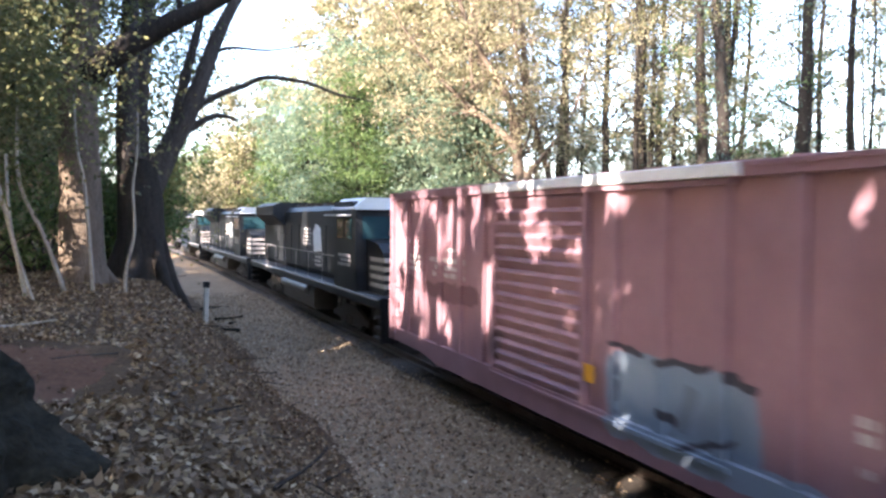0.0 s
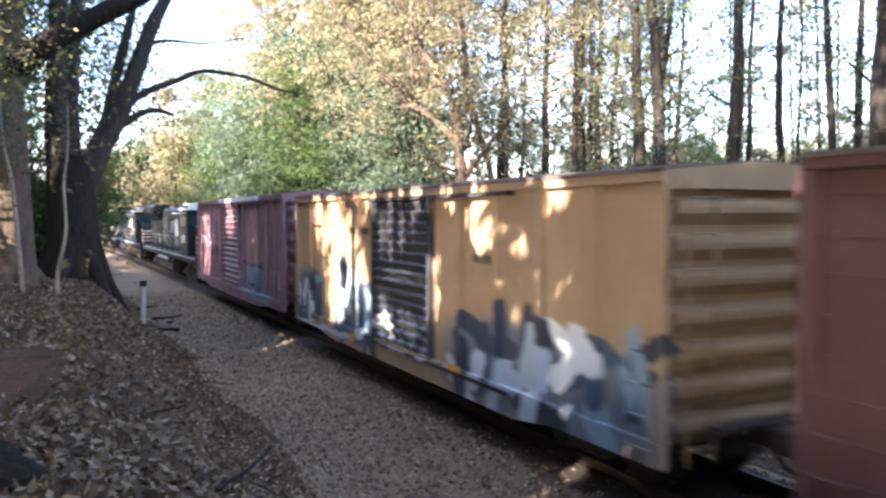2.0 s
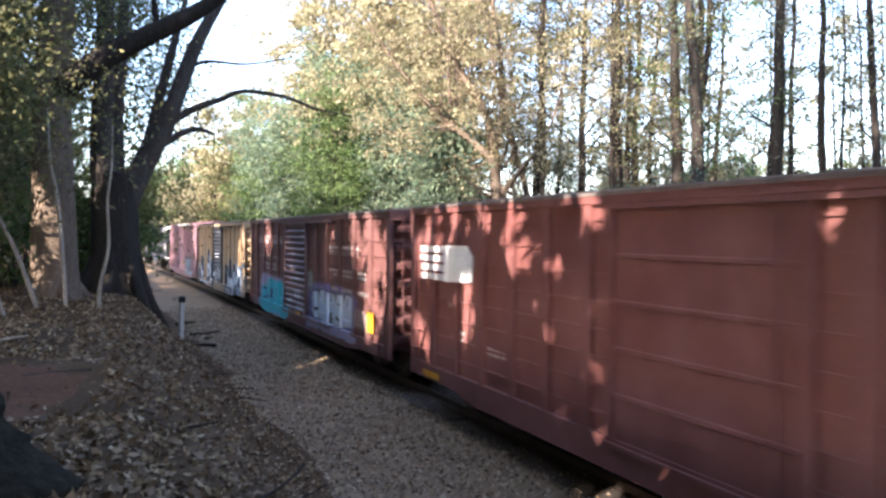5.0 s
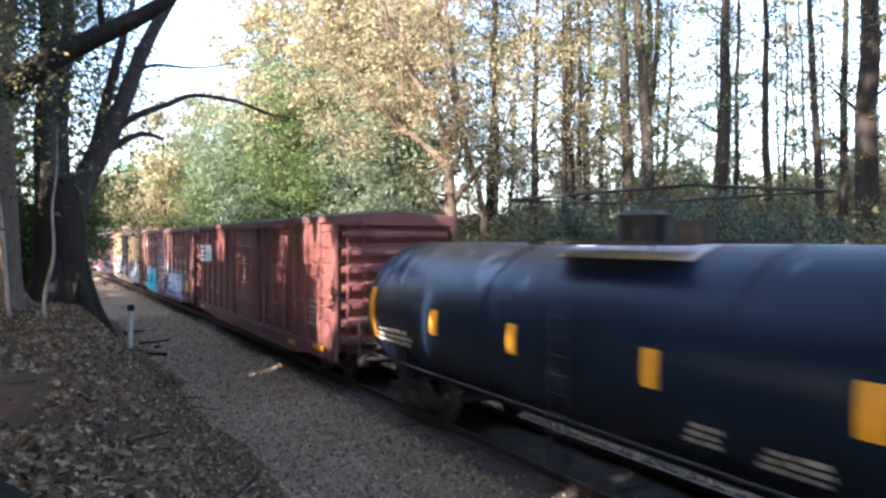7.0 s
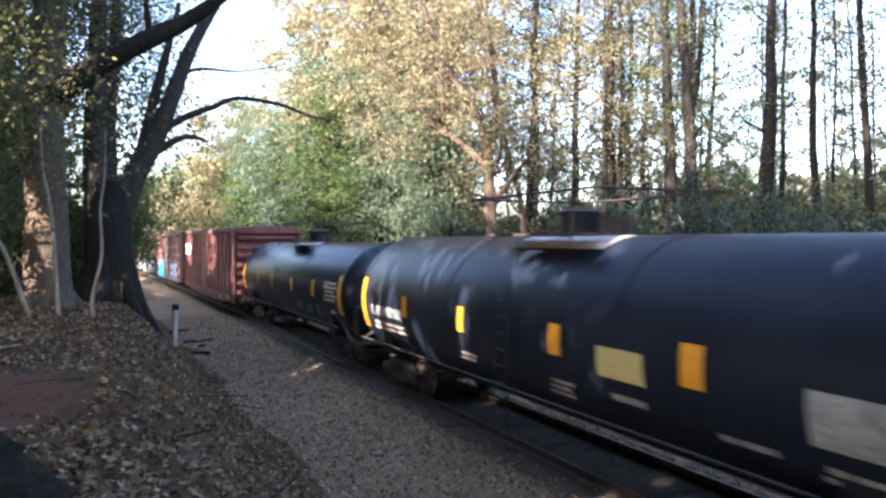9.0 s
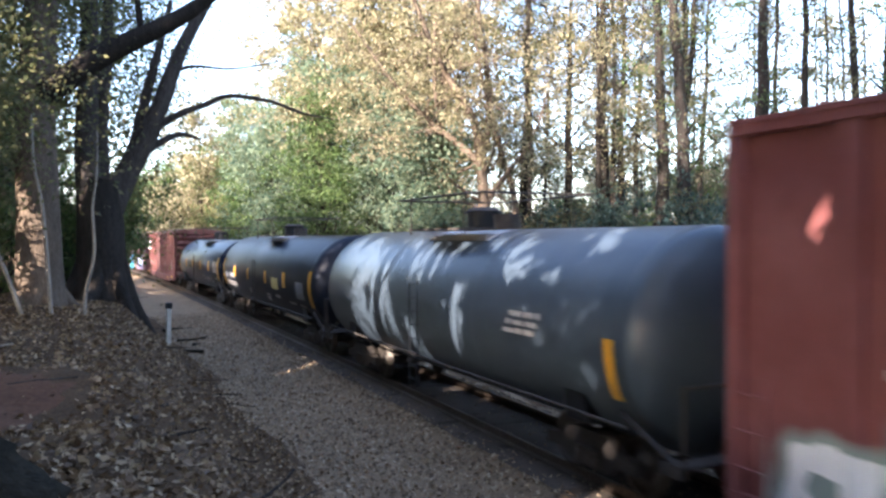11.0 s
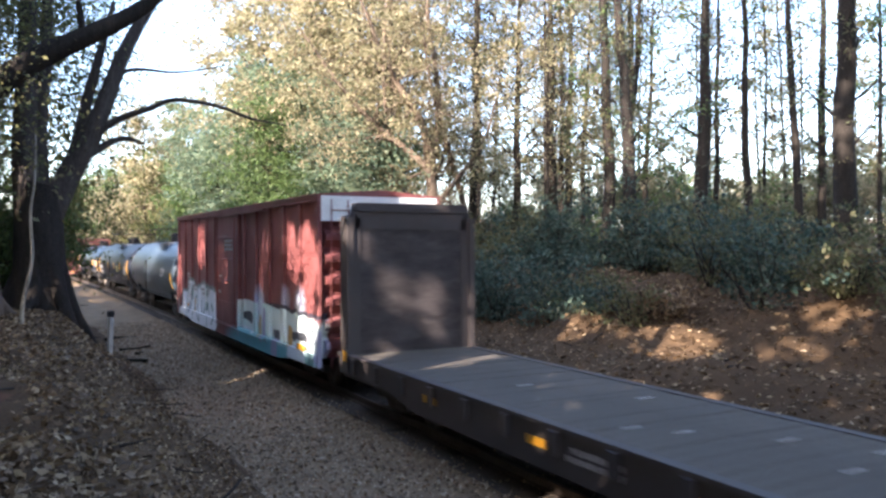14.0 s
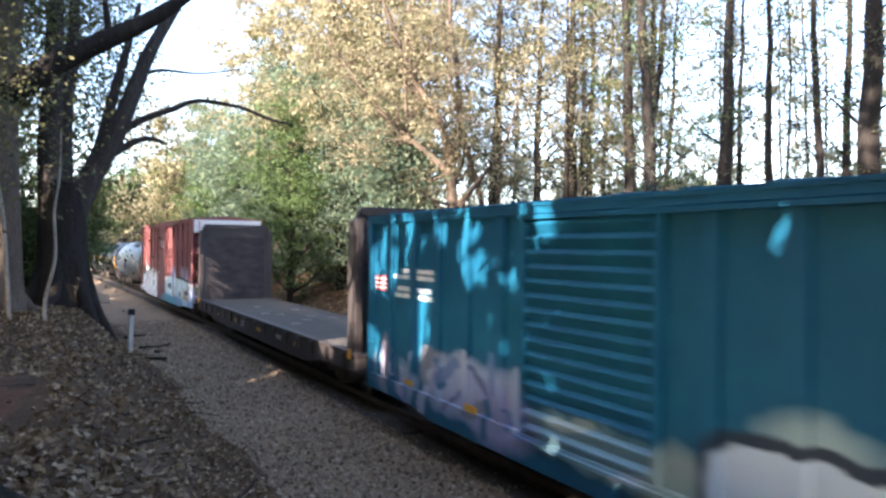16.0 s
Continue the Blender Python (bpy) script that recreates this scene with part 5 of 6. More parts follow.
GREY_PIECE += [spray(-2.4, 1.83, 0.34, 0.05, DARK, 0.15), spray(-3.5, 1.81, 0.5, 0.045, DARK, -0.1), spray(-4.5, 1.74, 0.25, 0.05, DARK, 0.3), spray(-3.3, 1.15, 0.22, 0.045, DARK, 0.1), spray(-4.0, 0.97, 0.5, 0.04, DARK, -0.3),
               spray(-3.6, 1.3, 0.12, 0.3, (0.12, 0.15, 0.19), 0.2), spray(-2.2, 1.3, 0.05, 0.45, (0.1, 0.12, 0.16), 0.1), spray(1.55, 1.3, 0.4, 0.24, (0.07, 0.045, 0.055), -0.4, False, 0.7), spray(6.2, 2.05, 0.7, 0.17, (0.12, 0.06, 0.068), 0, True, 0.3), spray(3.7, 2.03, 1.5, 0.19, (0.12, 0.06, 0.068), 0, True, 0.2)]
DARK_PIECES = [spray(6.3, 1.35, 1.0, 0.72, (0.05, 0.09, 0.15), 0, True, 0.5)] + wild_letters(5.5, 7.1, 0.8, 2.05, 13, 1, WILD)
DARK_PIECES += [spray(2.9, 1.3, 1.45, 0.7, (0.05, 0.09, 0.15), 0, True, 0.4), spray(3.9, 2.1, 0.25, 0.4, WILD[2], 0.3, False)] + wild_letters(1.6, 4.1, 0.7, 2.1, 20, 2, WILD, 1.15)
DARK_PIECES += [spray(-4.7, 1.15, 2.75, 0.7, (0.12, 0.16, 0.22), 0, True, 0.6)] + wild_letters(-7.2, -2.1, 0.65, 1.95, 26, 3, WILD, 1.45) + [spray(5.0, 0.66, 2.2, 0.07, ICE)]
DOOR_PIECE = [spray(-0.3, 1.15, 0.9, 0.45, (0.3, 0.31, 0.33), 0, True, 0.5)] + wild_letters(-1.0, 1.1, 0.75, 1.7, 18, 4, [(0.5, 0.52, 0.55), DARK, (0.4, 0.4, 0.42), (0.03, 0.035, 0.045)]) + [spray(0.2, 2.25 + 0.15 * k, 0.7, 0.04, (0.3, 0.31, 0.33), 0, True, 0.4) for k in (0, 1)]
BRIGHT_PIECES = [spray(4.1, 1.2, 2.65, 0.7, LILAC, 0.03, True, 0.4), spray(5.75, 1.0, 0.9, 0.46, AQUA), spray(4.4, 1.22, 1.1, 0.58, AQUA), spray(3.0, 1.15, 1.0, 0.6, (0.03, 0.47, 0.55)), spray(2.1, 0.9, 0.6, 0.4, AQUA),
                 spray(3.7, 1.3, 0.28, 0.22, (0.07, 0.28, 0.36), 0, False, 0.5), spray(5.0, 0.62, 1.4, 0.12, AQUA)]
BRIGHT_PIECES += [spray(y, z, ry, rz, NAVY, turn) for y, z, ry, rz, turn in ((6.2, 1.15, 0.035, 0.3, 0), (5.85, 1.35, 0.3, 0.035, 0.1), (5.9, 0.98, 0.25, 0.035, 0), (5.35, 1.12, 0.14, 0.11, 0.5), (4.9, 1.2, 0.035, 0.35, 0.2), (4.5, 1.1, 0.04, 0.34, -0.2), (2.6, 1.1, 0.04, 0.4, 0.4), (2.2, 0.9, 0.035, 0.3, 0.5))]
BRIGHT_PIECES += [spray(-1.25, 1.4, 0.3, 0.85, (0.12, 0.13, 0.28), 0, True, 0.5), spray(-1.3, 2.05, 0.28, 0.32, (0.3, 0.38, 0.36), 0, False, 0.6), spray(-3.7, 1.45, 2.35, 0.6, (0.16, 0.15, 0.32), 0, True, 0.2), spray(-3.7, 0.75, 2.5, 0.13, LILAC)]
BRIGHT_PIECES += block_letters(-5.75, -1.5, 0.9, 1.88, 5, 5, ICE, (0.05, 0.06, 0.12)) + [spray(-3.6, 1.2, 2.1, 0.28, ICE, 0, True, 0.2), spray(-2.0, 1.2, 0.2, 0.06, INK), spray(-3.6, 1.1, 0.12, 0.2, INK, 0.2), spray(-4.4, 1.15, 0.22, 0.07, INK, 0.2), spray(-6.4, 1.3, 0.5, 0.25, (0.25, 0.2, 0.2), 0, True, 0.7)]
BUBBLES = []
for y_, z_, ry_, rz_ in ((7.45, 1.05, 0.85, 0.55), (6.35, 1.3, 0.75, 0.75), (5.2, 1.15, 0.85, 0.68), (3.9, 1.22, 0.9, 0.78), (2.5, 1.12, 0.85, 0.75)):
    BUBBLES += [spray(y_, z_, ry_ + 0.12, rz_ + 0.12, SAGE, 0, True, 0.35), spray(y_, z_, ry_, rz_, WHITE, 0.05)]
BUBBLES += [spray(5.0, 0.72, 3.5, 0.3, WHITE)] + [spray(y, z, ry, rz, c_, turn) for y, z, ry, rz, c_, turn in ((6.5, 1.5, 0.16, 0.2, (0.25, 0.08, 0.08), 0.3), (6.55, 1.0, 0.2, 0.2, (0.2, 0.26, 0.34), 0.6), (5.65, 1.15, 0.1, 0.3, AMBER, 0),
    (7.8, 1.2, 0.2, 0.14, SAGE, 0.4), (6.9, 0.9, 0.05, 0.35, SAGE, 0.1), (5.8, 0.8, 0.05, 0.4, SAGE, 0.3), (5.0, 1.3, 0.25, 0.06, SAGE, 0.3), (4.5, 1.0, 0.05, 0.5, SAGE, 0.2), (4.8, 0.7, 0.3, 0.05, SAGE, 0.7), (3.9, 1.1, 0.3, 0.07, SAGE, -0.7), (3.2, 0.9, 0.05, 0.5, SAGE, -0.2), (2.6, 1.2, 0.25, 0.1, SAGE, 0.5), (2.2, 0.8, 0.3, 0.06, SAGE, -0.4), (5.4, 1.5, 0.2, 0.05, SAGE, 0))]
BUBBLES += [spray(-6.25, 2.05, 0.3, 0.35, (0.36, 0.36, 0.45), 0, False, 0.8), spray(-7.4, 2.05, 0.4, 0.35, (0.38, 0.42, 0.5), 0, False, 0.8), spray(-3.7, 1.65, 0.42, 0.62, (0.42, 0.43, 0.58), 0, False, 0.5),
            spray(-5.4, 0.9, 3.95, 0.9, MINT), spray(-6.9, 1.2, 2.4, 0.55, (0.68, 0.78, 0.76), 0, True, 0.5), spray(-4.6, 0.45, 4.4, 0.45, (0.1, 0.38, 0.47), 0, True, 0.7), spray(-7.0, 1.83, 2.4, 0.055, INK), spray(-2.35, 1.4, 0.95, 0.42, (0.7, 0.8, 0.78)),
            spray(-1.45, 1.2, 0.05, 0.55, LILAC), spray(-2.5, 1.3, 0.4, 0.14, INK), spray(-2.4, 0.95, 0.9, 0.05, WHITE), spray(-3.75, 1.5, 0.25, 0.5, (0.6, 0.68, 0.78), 0, False, 0.3), spray(-3.75, 1.15, 0.14, 0.32, (0.55, 0.42, 0.2)), spray(-4.15, 1.2, 0.13, 0.5, LILAC),
            spray(-4.55, 1.3, 0.05, 0.6, (0.15, 0.2, 0.24)), spray(-5.4, 1.05, 0.3, 0.15, INK), spray(-5.4, 0.6, 0.28, 0.3, LILAC), spray(-6.6, 1.15, 0.2, 0.24, AMBER), spray(-7.4, 1.2, 0.62, 0.12, INK), spray(-7.3, 0.75, 0.7, 0.2, ICE),
            spray(-8.3, 1.45, 0.4, 0.26, WHITE), spray(-8.35, 1.47, 0.13, 0.13, (0.1, 0.16, 0.18)), spray(-8.9, 1.3, 0.05, 0.5, (0.12, 0.14, 0.2)), spray(-9.1, 0.9, 0.35, 0.6, (0.4, 0.42, 0.6), 0, False, 0.3), spray(-6.0, 1.5, 0.05, 0.3, SAGE), spray(-7.9, 1.55, 0.04, 0.25, SAGE)]
PALE_PIECES = [spray(6.6, 1.25, 0.28, 0.5, (0.4, 0.33, 0.38), 0, False, 0.7), spray(5.6, 1.0, 0.5, 0.3, (0.25, 0.32, 0.42), 0.3, True, 0.6), spray(4.5, 1.4, 0.5, 0.36, (0.2, 0.2, 0.22), 0, True, 0.5), spray(3.0, 1.2, 1.5, 0.5, (0.34, 0.38, 0.5), 0, True, 0.6), spray(2.0, 0.95, 0.9, 0.42, LILAC, 0, False, 0.7),
               spray(3.5, 1.65, 0.2, 0.2, (0.3, 0.34, 0.44), 0, False, 0.6), spray(2.6, 1.3, 0.5, 0.08, (0.13, 0.16, 0.26), 0.5), spray(3.6, 1.0, 0.4, 0.07, (0.13, 0.16, 0.26), -0.6), spray(1.6, 1.3, 0.1, 0.35, (0.15, 0.2, 0.32), 0.3),
               *wild_letters(1.4, 6.6, 0.75, 1.6, 20, 6, [(0.14, 0.2, 0.34), (0.34, 0.38, 0.48), (0.2, 0.22, 0.26), (0.42, 0.42, 0.5), (0.03, 0.12, 0.2), (0.3, 0.3, 0.42)]),
               spray(-0.2, 1.05, 1.2, 0.3, (0.25, 0.4, 0.44), 0, True, 0.8), spray(0.3, 1.25, 0.5, 0.07, (0.5, 0.55, 0.5), -0.2, True, 0.5), spray(-1.0, 0.9, 0.5, 0.06, (0.5, 0.55, 0.55), -0.2, True, 0.5), spray(-1.6, 0.95, 0.4, 0.42, (0.42, 0.48, 0.38), 0, False, 0.6),
               spray(-3.3, 1.75, 0.6, 0.3, (0.35, 0.45, 0.42), 0, False, 0.8), spray(-5.0, 1.7, 0.7, 0.3, (0.35, 0.45, 0.42), 0, False, 0.8), spray(-4.8, 0.95, 2.9, 0.78, INK, 0.04), spray(-4.8, 0.9, 2.75, 0.68, (0.66, 0.73, 0.76), 0.04), spray(-4.0, 0.9, 0.06, 0.5, INK, 0.2), spray(-5.4, 1.0, 0.06, 0.5, INK, -0.3), spray(-6.4, 1.0, 0.4, 0.06, INK, 0.4)]
P = {
    "pink": car_paint("faded_pink_paint", (0.205, 0.11, 0.128), (0.19, 0.13, 0.145), wear=0.35, faded=(0.28, 0.16, 0.178), strokes=GREY_PIECE),
    "yellow": car_paint("faded_yellow_paint", (0.36, 0.255, 0.145), (0.24, 0.16, 0.105), wear=0.55, faded=(0.46, 0.345, 0.215), strokes=DARK_PIECES),
    "black_door": car_paint("black_door_paint", (0.02, 0.022, 0.028), (0.05, 0.045, 0.04), wear=0.3, strokes=DOOR_PIECE),
    "brown": car_paint("oxide_brown_paint", (0.105, 0.043, 0.04), (0.12, 0.06, 0.05), wear=0.5, strokes=BRIGHT_PIECES),
    "brown_door": car_paint("weathered_door_paint", (0.125, 0.066, 0.066), (0.11, 0.075, 0.072), wear=0.5, strokes=[spray(0.9, 2.85, 0.35, 0.04, (0.3, 0.27, 0.27)), spray(0.8, 2.35, 0.4, 0.07, (0.3, 0.27, 0.27)), spray(0.6, 2.0, 0.8, 0.04, (0.35, 0.32, 0.32)), spray(0.3, 1.5, 0.45, 0.14, (0.33, 0.3, 0.3)), spray(0.1, 1.1, 0.5, 0.07, (0.38, 0.36, 0.36)), spray(1.3, 1.2, 0.35, 0.07, (0.35, 0.33, 0.33)), spray(1.6, 0.95, 0.5, 0.1, (0.2, 0.17, 0.17), 0, True, 0.6)]),
    "red": car_paint("brick_red_paint", (0.125, 0.045, 0.04), (0.15, 0.06, 0.05), wear=0.5),
    "crimson": car_paint("fresh_red_paint", (0.145, 0.042, 0.04), (0.18, 0.06, 0.05), wear=0.25, strokes=BUBBLES),
    "teal": car_paint("teal_paint", (0.005, 0.08, 0.155), (0.015, 0.08, 0.125), rust=(0.03, 0.07, 0.08), wear=0.25, faded=(0.01, 0.115, 0.19), strokes=PALE_PIECES),
    "tank_black": car_paint("black_tank_paint", (0.005, 0.010, 0.022), (0.018, 0.021, 0.03), rust=(0.02, 0.018, 0.018), wear=0.25, rough=0.3, gloss=0.13, faded=(0.008, 0.015, 0.032)),
    # more strongly streaked and spotted than the first black tank
    "tank_streaked": car_paint("streaked_tank_paint", (0.006, 0.010, 0.02), (0.026, 0.026, 0.03), rust=(0.045, 0.036, 0.032), wear=0.5, rough=0.38, gloss=0.1, faded=(0.010, 0.016, 0.03)),
    "tank_grey": car_paint("blue_grey_tank_paint", (0.035, 0.052, 0.072), (0.06, 0.065, 0.07), rust=(0.07, 0.06, 0.055), wear=0.4, rough=0.36, faded=(0.055, 0.075, 0.1)),
}
M["roof_pink"], M["roof_red"], M["roof_teal"] = P["pink"], P["crimson"], P["teal"]
M["rusty"] = car_paint("rusty_flatcar_steel", (0.04, 0.034, 0.033), (0.065, 0.05, 0.045), rust=(0.07, 0.04, 0.03), wear=0.5, faded=(0.055, 0.048, 0.047))
M["grey_mark"] = surface("worn_grey_paint", (0.12, 0.125, 0.135), (0.3, 0.31, 0.33), 2.5, 0.7, 0, 0.1, 20)
M["red_mark"] = surface("red_paint", (0.4, 0.04, 0.05), (0.5, 0.07, 0.07), 5, 0.6, 0, 0.1, 40)
M["placard"] = surface("pale_yellow_paint", (0.38, 0.33, 0.14), (0.5, 0.45, 0.2), 3, 0.6, 0, 0.1, 30)
M["dark_mark"] = surface("worn_black_lettering", (0.02, 0.02, 0.022), (0.06, 0.055, 0.05), 5, 0.7, 0, 0.1, 50)
M["bulk"] = surface("scuffed_bulkhead_steel", (0.016, 0.013, 0.013), (0.06, 0.05, 0.049), 1.4, 0.7, 0.0, 0.2, 2.2, (1, 1, 2.5))
M["deck"] = surface("weathered_deck_boards", (0.052, 0.044, 0.034), (0.125, 0.106, 0.083), 1.1, 0.85, 0, 0.5, 20, (0.5, 5, 1))

Y = (0.66, 0.78)
for front in (41.3, 64.1, 86.9):
    locomotive(front, front - 21.5)
boxcar("faded pink boxcar with a louvred door and grey painted letters", 18.6, 3.7, 4.12, P["pink"], P["pink"], (-1.5, 1.55), 14, roof="roof_pink", bars=[(5.4, 6.9, 2.35, 2.75), (3.0, 5.0, 2.3, 2.75), (-6.9, -5.9, 1.2, 1.8), (3.2, 4.1, 2.85, 2.95)], yellows=[(-1.75, -1.5, 1.25, 1.5)])
# sunlit top of the metal door track, its brightness put in as white
part("door_rail", Shape().box(-1.68, -1.6, -4.5, 1.9, 4.0, 4.15, 0.01), M["white_paint"], MOVERS[-1][0], "pale metal rail over the door, sunlight painted in white")
boxcar("yellow boxcar with a black louvred door and dark painted letters", 2.3, -12.7, 4.0, P["yellow"], P["black_door"], (-1.42, 1.5), 12, ink="dark_mark", bars=[(5.2, 6.3, 3.2, 3.28), (5.0, 5.6, 2.86, 2.95), (6.1, 6.5, 2.72, 2.82), (1.9, 2.3, 3.05, 3.25), (2.75, 3.15, 3.05, 3.25), (3.65, 4.0, 3.05, 3.25), (-3.6, -2.9, 2.7, 2.9)], yellows=[(5.6, 6.0, *Y), (-2.6, -2.1, 0.8, 0.95), (2.6, 3.0, *Y)])
boxcar("rusty brown boxcar with horizontal seams and bright painted letters", -14.5, -31.8, 4.03, P["brown"], P["brown_door"], (-0.95, 2.15), 13, seams=8, second_door=None,
       bars=[(2.8, 7.6, 3.05, 3.5), (3.2, 6.8, 2.55, 2.68), (3.7, 5.9, 2.1, 2.4), (-6.2, -2.4, 2.9, 3.2), (-6.8, -3.0, 2.3, 2.55), (-7.0, -3.4, 1.9, 2.05)], yellows=[(-0.2, 0.3, 0.82, 0.95), (-7.6, -7.15, 1.1, 1.6)])
boxcar("brick red boxcar with close ribs and white lettering", -33.2, -50.7, 4.05, P["red"], P["red"], (-1.6, 1.6), 16, louvers=False, seams=8, bars=[(6.4, 6.9, 2.1, 2.3), (6.2, 6.8, 1.5, 1.75), (-7.4, -6.4, 1.3, 2.0), (4.6, 5.3, 1.4, 1.6), (-3.6, -3.0, 1.3, 1.7)], yellows=[(-8.0, -7.2, 0.78, 0.9), (-5.6, -5.0, *Y), (7.2, 8.0, *Y)])
for i in range(4):
    part("emblem_stripe", Shape().box(-1.612, -1.6, 7.0, 8.15, 2.62 + 0.18 * i, 2.74 + 0.18 * i), M["white_paint"], MOVERS[-1][0])
part("emblem", Shape().prism_x([(5.75, 2.66), (7.0, 2.6), (7.0, 3.3), (5.95, 3.3), (5.7, 3.1)], -1.612, -1.6), M["white_paint"], MOVERS[-1][0], "worn white emblem")
tank_car("black tank car with orange reflectors and white lettering", -52.0, -67.7, P["tank_black"], 2.0, 1.45, yellows=[(6.98, 7.2, 1.45, 2.5), (3.98, 4.25, 1.8, 2.25), (1.35, 1.62, 1.8, 2.25), (-1.68, -1.4, 1.8, 2.25), (-4.45, -4.12, 1.8, 2.3), (-7.2, -6.9, 1.45, 2.55)],
         bars=[(5.2, 6.9, 1.4, 1.75), (-2.6, -1.9, 1.25, 1.55), (-3.9, -2.9, 1.2, 1.5), (-4.9, -4.3, 1.2, 1.6), (-6.8, -5.5, 1.75, 2.35), (-6.6, -6.0, 1.4, 1.55)])
tank_car("long black tank car with orange reflectors and a pale placard", -68.5, -85.0, P["tank_streaked"], 2.08, 1.52, yellows=[(7.35, 7.6, 1.4, 2.6), (4.6, 4.85, 1.85, 2.3), (1.75, 2.02, 1.85, 2.3), (-1.5, -1.2, 1.85, 2.3), (-4.4, -4.05, 1.85, 2.35), (-7.6, -7.3, 1.4, 2.5)],
         bars=[(4.6, 6.9, 1.4, 1.65), (1.4, 2.2, 1.3, 1.5), (-1.7, -0.9, 1.2, 1.5), (-3.3, -2.6, 1.4, 1.55), (-5.4, -4.5, 1.3, 1.45), (-6.6, -5.8, 1.2, 1.42)])
for y0, y1, z0, z1 in ((-6.7, -5.8, 1.58, 2.12), (4.9, 6.9, 1.76, 1.98)):
    part("panel", curved_plate(y0, y1, z0, z1, 2.08, 1.536), M["grey_mark"], MOVERS[-1][0], "worn pale grey painted panel")
part("placard", curved_plate(-3.35, -2.4, 1.72, 2.12, 2.08, 1.536), M["placard"], MOVERS[-1][0], "pale yellow placard")
tank_car("weathered blue-grey tank car", -85.8, -100.0, P["tank_grey"], 2.12, 1.55, yellows=[(-6.3, -6.1, 1.4, 2.2)], bars=[(-4.6, -3.4, 2.0, 2.4)])
boxcar("tall red boxcar with white and sea-green painted letters", -101.2, -119.1, 4.66, P["crimson"], P["crimson"], (-1.6, 1.5), 13, louvers=False, roof="roof_red", cap="white_paint",
       bars=[(6.3, 7.2, 2.15, 2.4), (5.3, 7.1, 1.7, 1.95), (3.0, 4.6, 1.6, 1.9), (-0.9, 0.4, 3.3, 3.7), (0.6, 1.2, 2.4, 2.5), (0.7, 1.2, 1.85, 2.0)], yellows=[(6.4, 6.8, 1.05, 1.15), (-8.0, -7.4, 0.9, 1.05)])
flat_car(-120.3, -139.9)
boxcar("teal boxcar with a louvred door and pale painted letters", -140.65, -155.6, 4.12, P["teal"], P["teal"], (-1.4, 1.45), 14, roof="roof_teal", ink="white_paint", bars=[(4.4, 6.3, 2.88, 3.12), (4.5, 6.2, 2.52, 2.78), (-0.5, 0.2, 1.96, 2.02)], yellows=[(5.1, 5.5, 0.95, 1.05), (2.7, 3.1, 0.9, 1.02)])

for i in range(7):
    part("flag_stripe", Shape().box(-1.532, -1.524, 6.62, 7.2, 2.62 + 0.045 * i, 2.662 + 0.045 * i), M["red_mark" if i % 2 == 0 else "white_paint"], MOVERS[-1][0])


# ---- things beside the track ----
M["post_paint"] = surface("dirty_cream_paint", (0.34, 0.31, 0.25), (0.6, 0.57, 0.5), 4, 0.8, 0, 0.3, 30)


def marker_post():
    ob = thing("marker_post", "white wooden marker post with a dark cap beside the track", "post", at=pose(2.06, 24.8, 0.2, 0, 1.0, 12))
    part("post", Shape().box(-0.06, 0.06, -0.06, 0.06, -0.25, 1.22, 0.015), M["post_paint"], ob)
    part("cap", Shape().box(-0.08, 0.08, -0.08, 0.08, 1.22, 1.4, 0.02), M["black"], ob, "dark painted cap")


def stump(x, y, r, h, seed, label):
    rng = np.random.default_rng(seed)
    ob = thing("tree_stump", label, "stump", at=pose(x, y, ground_z(x, y) - 0.15))
    n, rings = 44, 18
    vs = []
    lobes = rng.uniform(0, 6.28, 3)
    for j in range(rings + 1):
        k = j / rings
        for i in range(n):
            a = 2 * math.pi * i / n
            flare = (1 - 0.75 * k ** 3) * (1 + 0.9 * (1 - k) ** 2 * (0.5 + 0.5 * math.cos(5 * a + lobes[0]))) + 0.42 * noise.noise(Vector((math.cos(a) * 2, math.sin(a) * 2, k * 3 + seed))) + 0.3 * noise.noise(Vector((math.cos(a) * 6, math.sin(a) * 6, k * 7 + seed)))
            vs.append((r * flare * math.cos(a), r * flare * math.sin(a), k * h * (1 + 0.25 * math.sin(a + lobes[1]))))
    fs = [(j * n + i, j * n + (i + 1) % n, (j + 1) * n + (i + 1) % n, (j + 1) * n + i) for j in range(rings) for i in range(n)]
    fs.append(tuple(rings * n + i for i in range(n)))
    part("stump", Shape().add(vs, fs, True), M["moss"], ob)


def stick(x, y, length, turn, r, seed, bark="bark_pale", label="pale broken stick lying on the leaves"):
    rng = np.random.default_rng(seed)
    s = Shape()
    pts, rad = branch(rng, (0, 0, 0), (1, 0, 0), length, r, 5, 0, 0.06)
    s.tube(pts, [max(q, r * 0.5) for q in rad], 6)
    ob = part("stick", s, M[bark])
    tagged(ob, label, "stick", "fallen sticks")
    gx = ground_z(x, y) if lateral(x, y) < 3 or lateral(x, y) > 10 else bed_z(x, y)
    ob.matrix_basis = pose(x, y, gx + r * 0.8, 0, 0, turn)


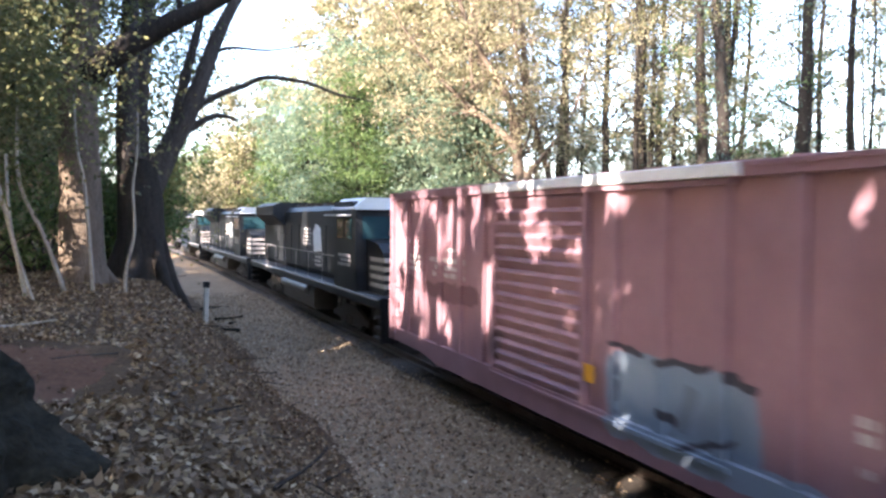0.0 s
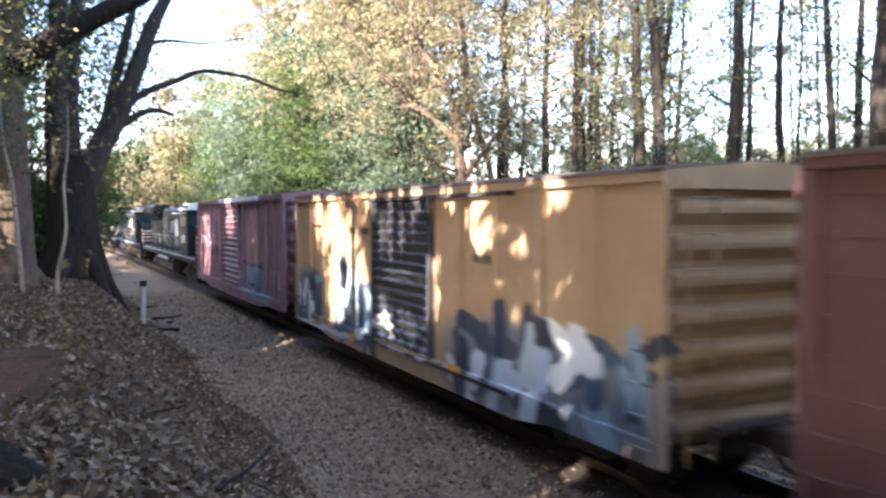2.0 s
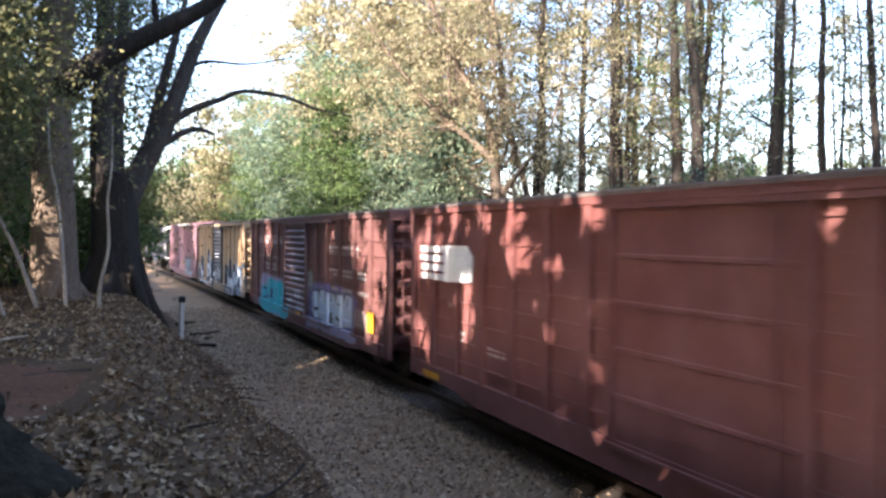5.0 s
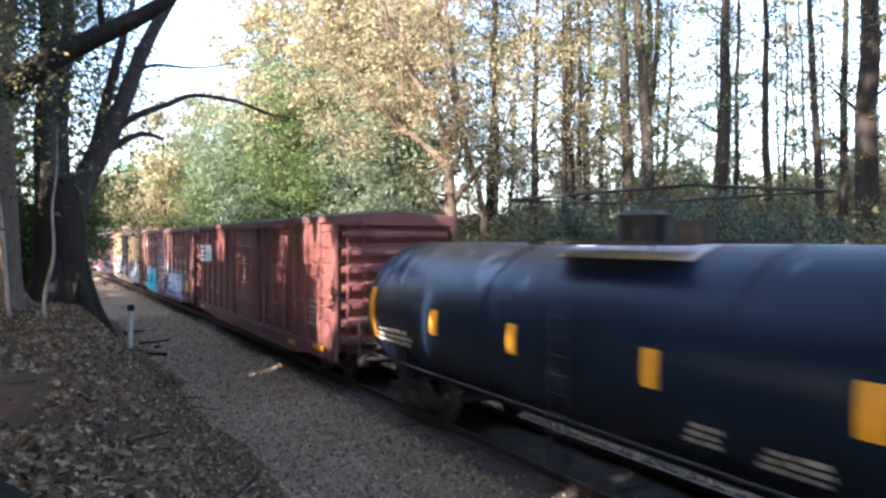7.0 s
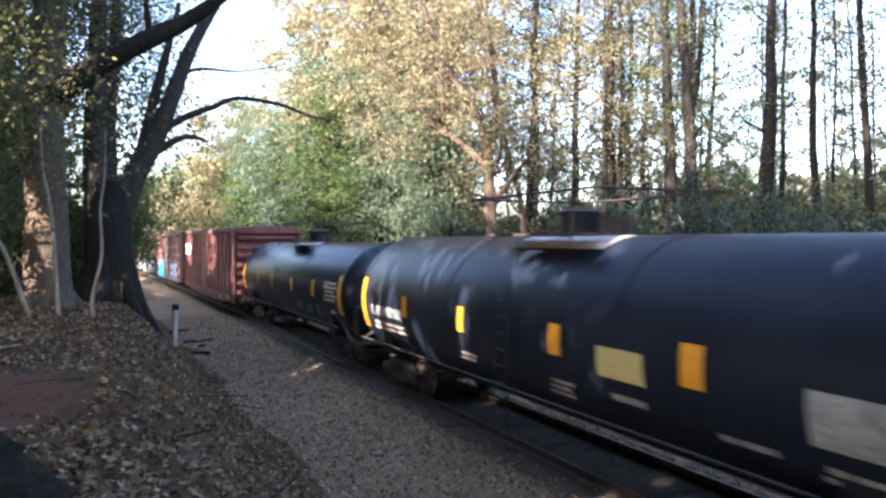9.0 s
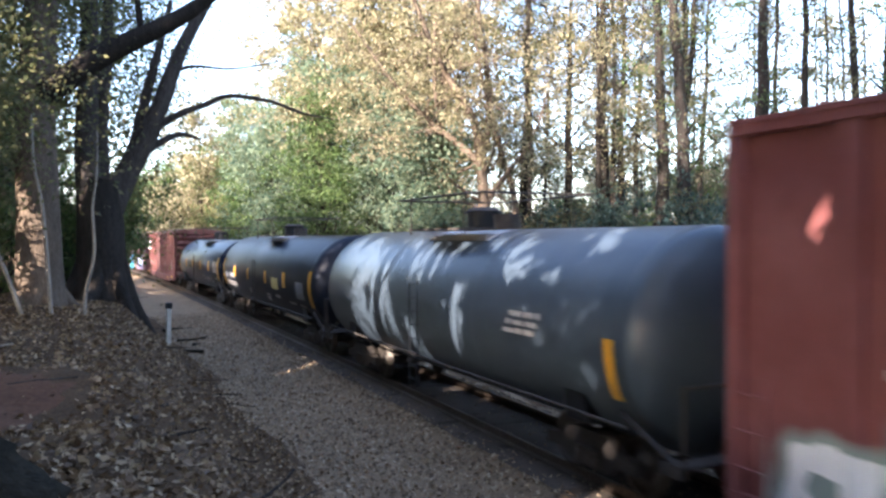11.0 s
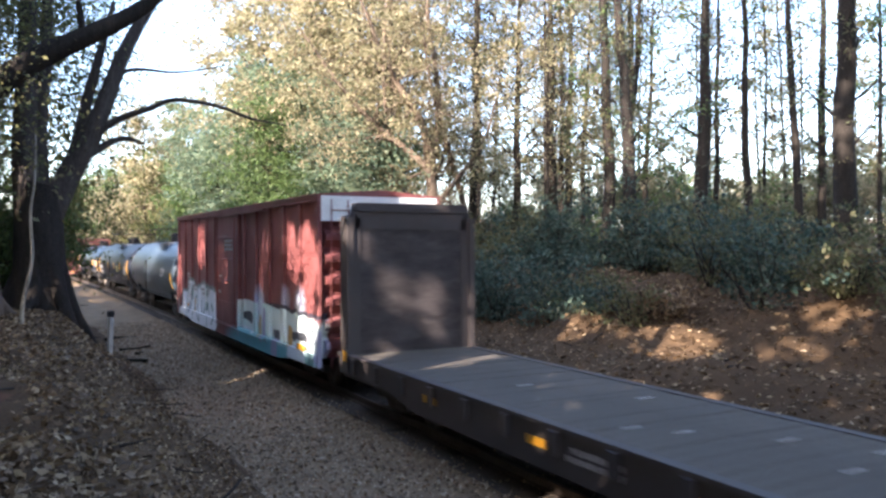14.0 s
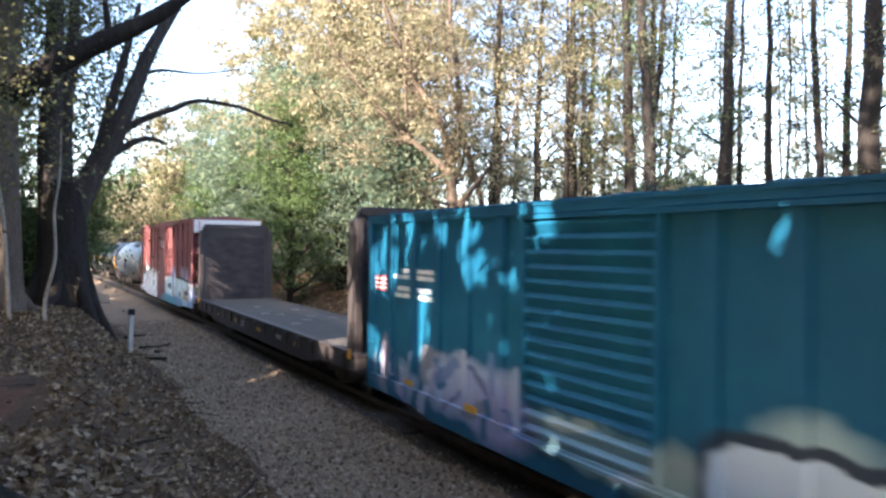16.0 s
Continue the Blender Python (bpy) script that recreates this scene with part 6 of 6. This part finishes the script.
def shed():
    ob = thing("shed", "low dark brown shed with a rounded roof among the trees", "shed", at=pose(27, 48.5, ground_z(27, 48.5) - 0.1, 0, 0, -25))
    part("wall", Shape().box(-2.2, 2.2, -1.5, 1.5, 0, 1.9), M["rusty"], ob)
    n = 12
    arch = [(2.4 * math.cos(math.pi * i / n), 1.85 + 0.95 * math.sin(math.pi * i / n)) for i in range(n + 1)]
    part("roof", Shape().prism(arch + [(-2.3, 1.8), (2.3, 1.8)], -1.65, 1.65), M["rusty"], ob)
    part("door", Shape().box(-0.6, 0.5, -1.54, -1.502, 0, 1.75), M["black"], ob)


def house():
    ob = thing("house", "small white house far behind the trees", "house", at=pose(31.5, 72, ground_z(31.5, 72) - 0.1, 0, 0, -20))
    part("wall", Shape().box(-4, 4, -3, 3, 0, 3.0), M["white_paint"], ob)
    part("roof", Shape().prism_x([(-3.4, 2.95), (0, 4.8), (3.4, 2.95), (0, 4.6)], -4.3, 4.3), M["roof_steel"], ob)
    for x in (-2.6, 0.2, 2.5):
        win = part("window", Shape().box(x - 0.5, x + 0.5, -3.06, -2.98, 1.1, 2.3), M["white_mark"], ob)
        part("pane", Shape().box(x - 0.42, x + 0.42, -3.07, -3.062, 1.18, 2.22), M["glass"], win)


marker_post()
shed()
house()
stump(-1.05, 5.1, 0.58, 0.72, 3, "dark mossy old stump with spreading roots")
stick(-1.75, 11.3, 0.85, 5, 0.035, 1)
rs = random.Random(3)
for i in range(16):
    stick(rs.uniform(-2.5, 0.8), rs.uniform(6, 20), rs.uniform(0.3, 0.8), rs.uniform(0, 360), 0.01, 20 + i, "bark_mid", "thin grey twig lying on the leaves")
for i in range(18):
    stick(rs.uniform(12, 21), rs.uniform(12, 34), rs.uniform(0.6, 2.4), rs.uniform(0, 360), rs.uniform(0.02, 0.06), 50 + i, "bark", "fallen grey branch on the far slope")
for i, (x, y, turn) in enumerate(((2.9, 31, 10), (3.3, 29.5, 60), (2.6, 33, 100), (3.4, 27.5, 150), (3.0, 35, 30))):
    stick(x, y, 1.1, turn, 0.07, 90 + i, "moss", "dark rotten piece of timber beside the ballast")
for i in range(34):
    stick(rs.uniform(0.5, 2.7), rs.uniform(5, 23), rs.uniform(0.25, 0.9), rs.uniform(0, 360), rs.uniform(0.008, 0.022), 130 + i, "bark", "dark fallen twig on the slope of the bank")
near_trees()
far_woods()
unseen_south_woods()
west_woods()


def motions():
    times = [0.5 * i for i in range(33)]
    for car, middle in MOVERS:
        rows = []
        for t in times:
            x, y, h = track(middle + SPEED * t + EASE * t * t)
            rows.append((t, pose(x, y, 0, 0, 0, h)))
        walk(car, rows)
    for ws, y, r in ROLLERS:
        rows = []
        for i in range(241):
            t = i / 15
            rows.append((t, pose(0, y, r, -math.degrees((SPEED * t + EASE * t * t) / r), 0, 0)))
        walk(ws, rows)


motions()
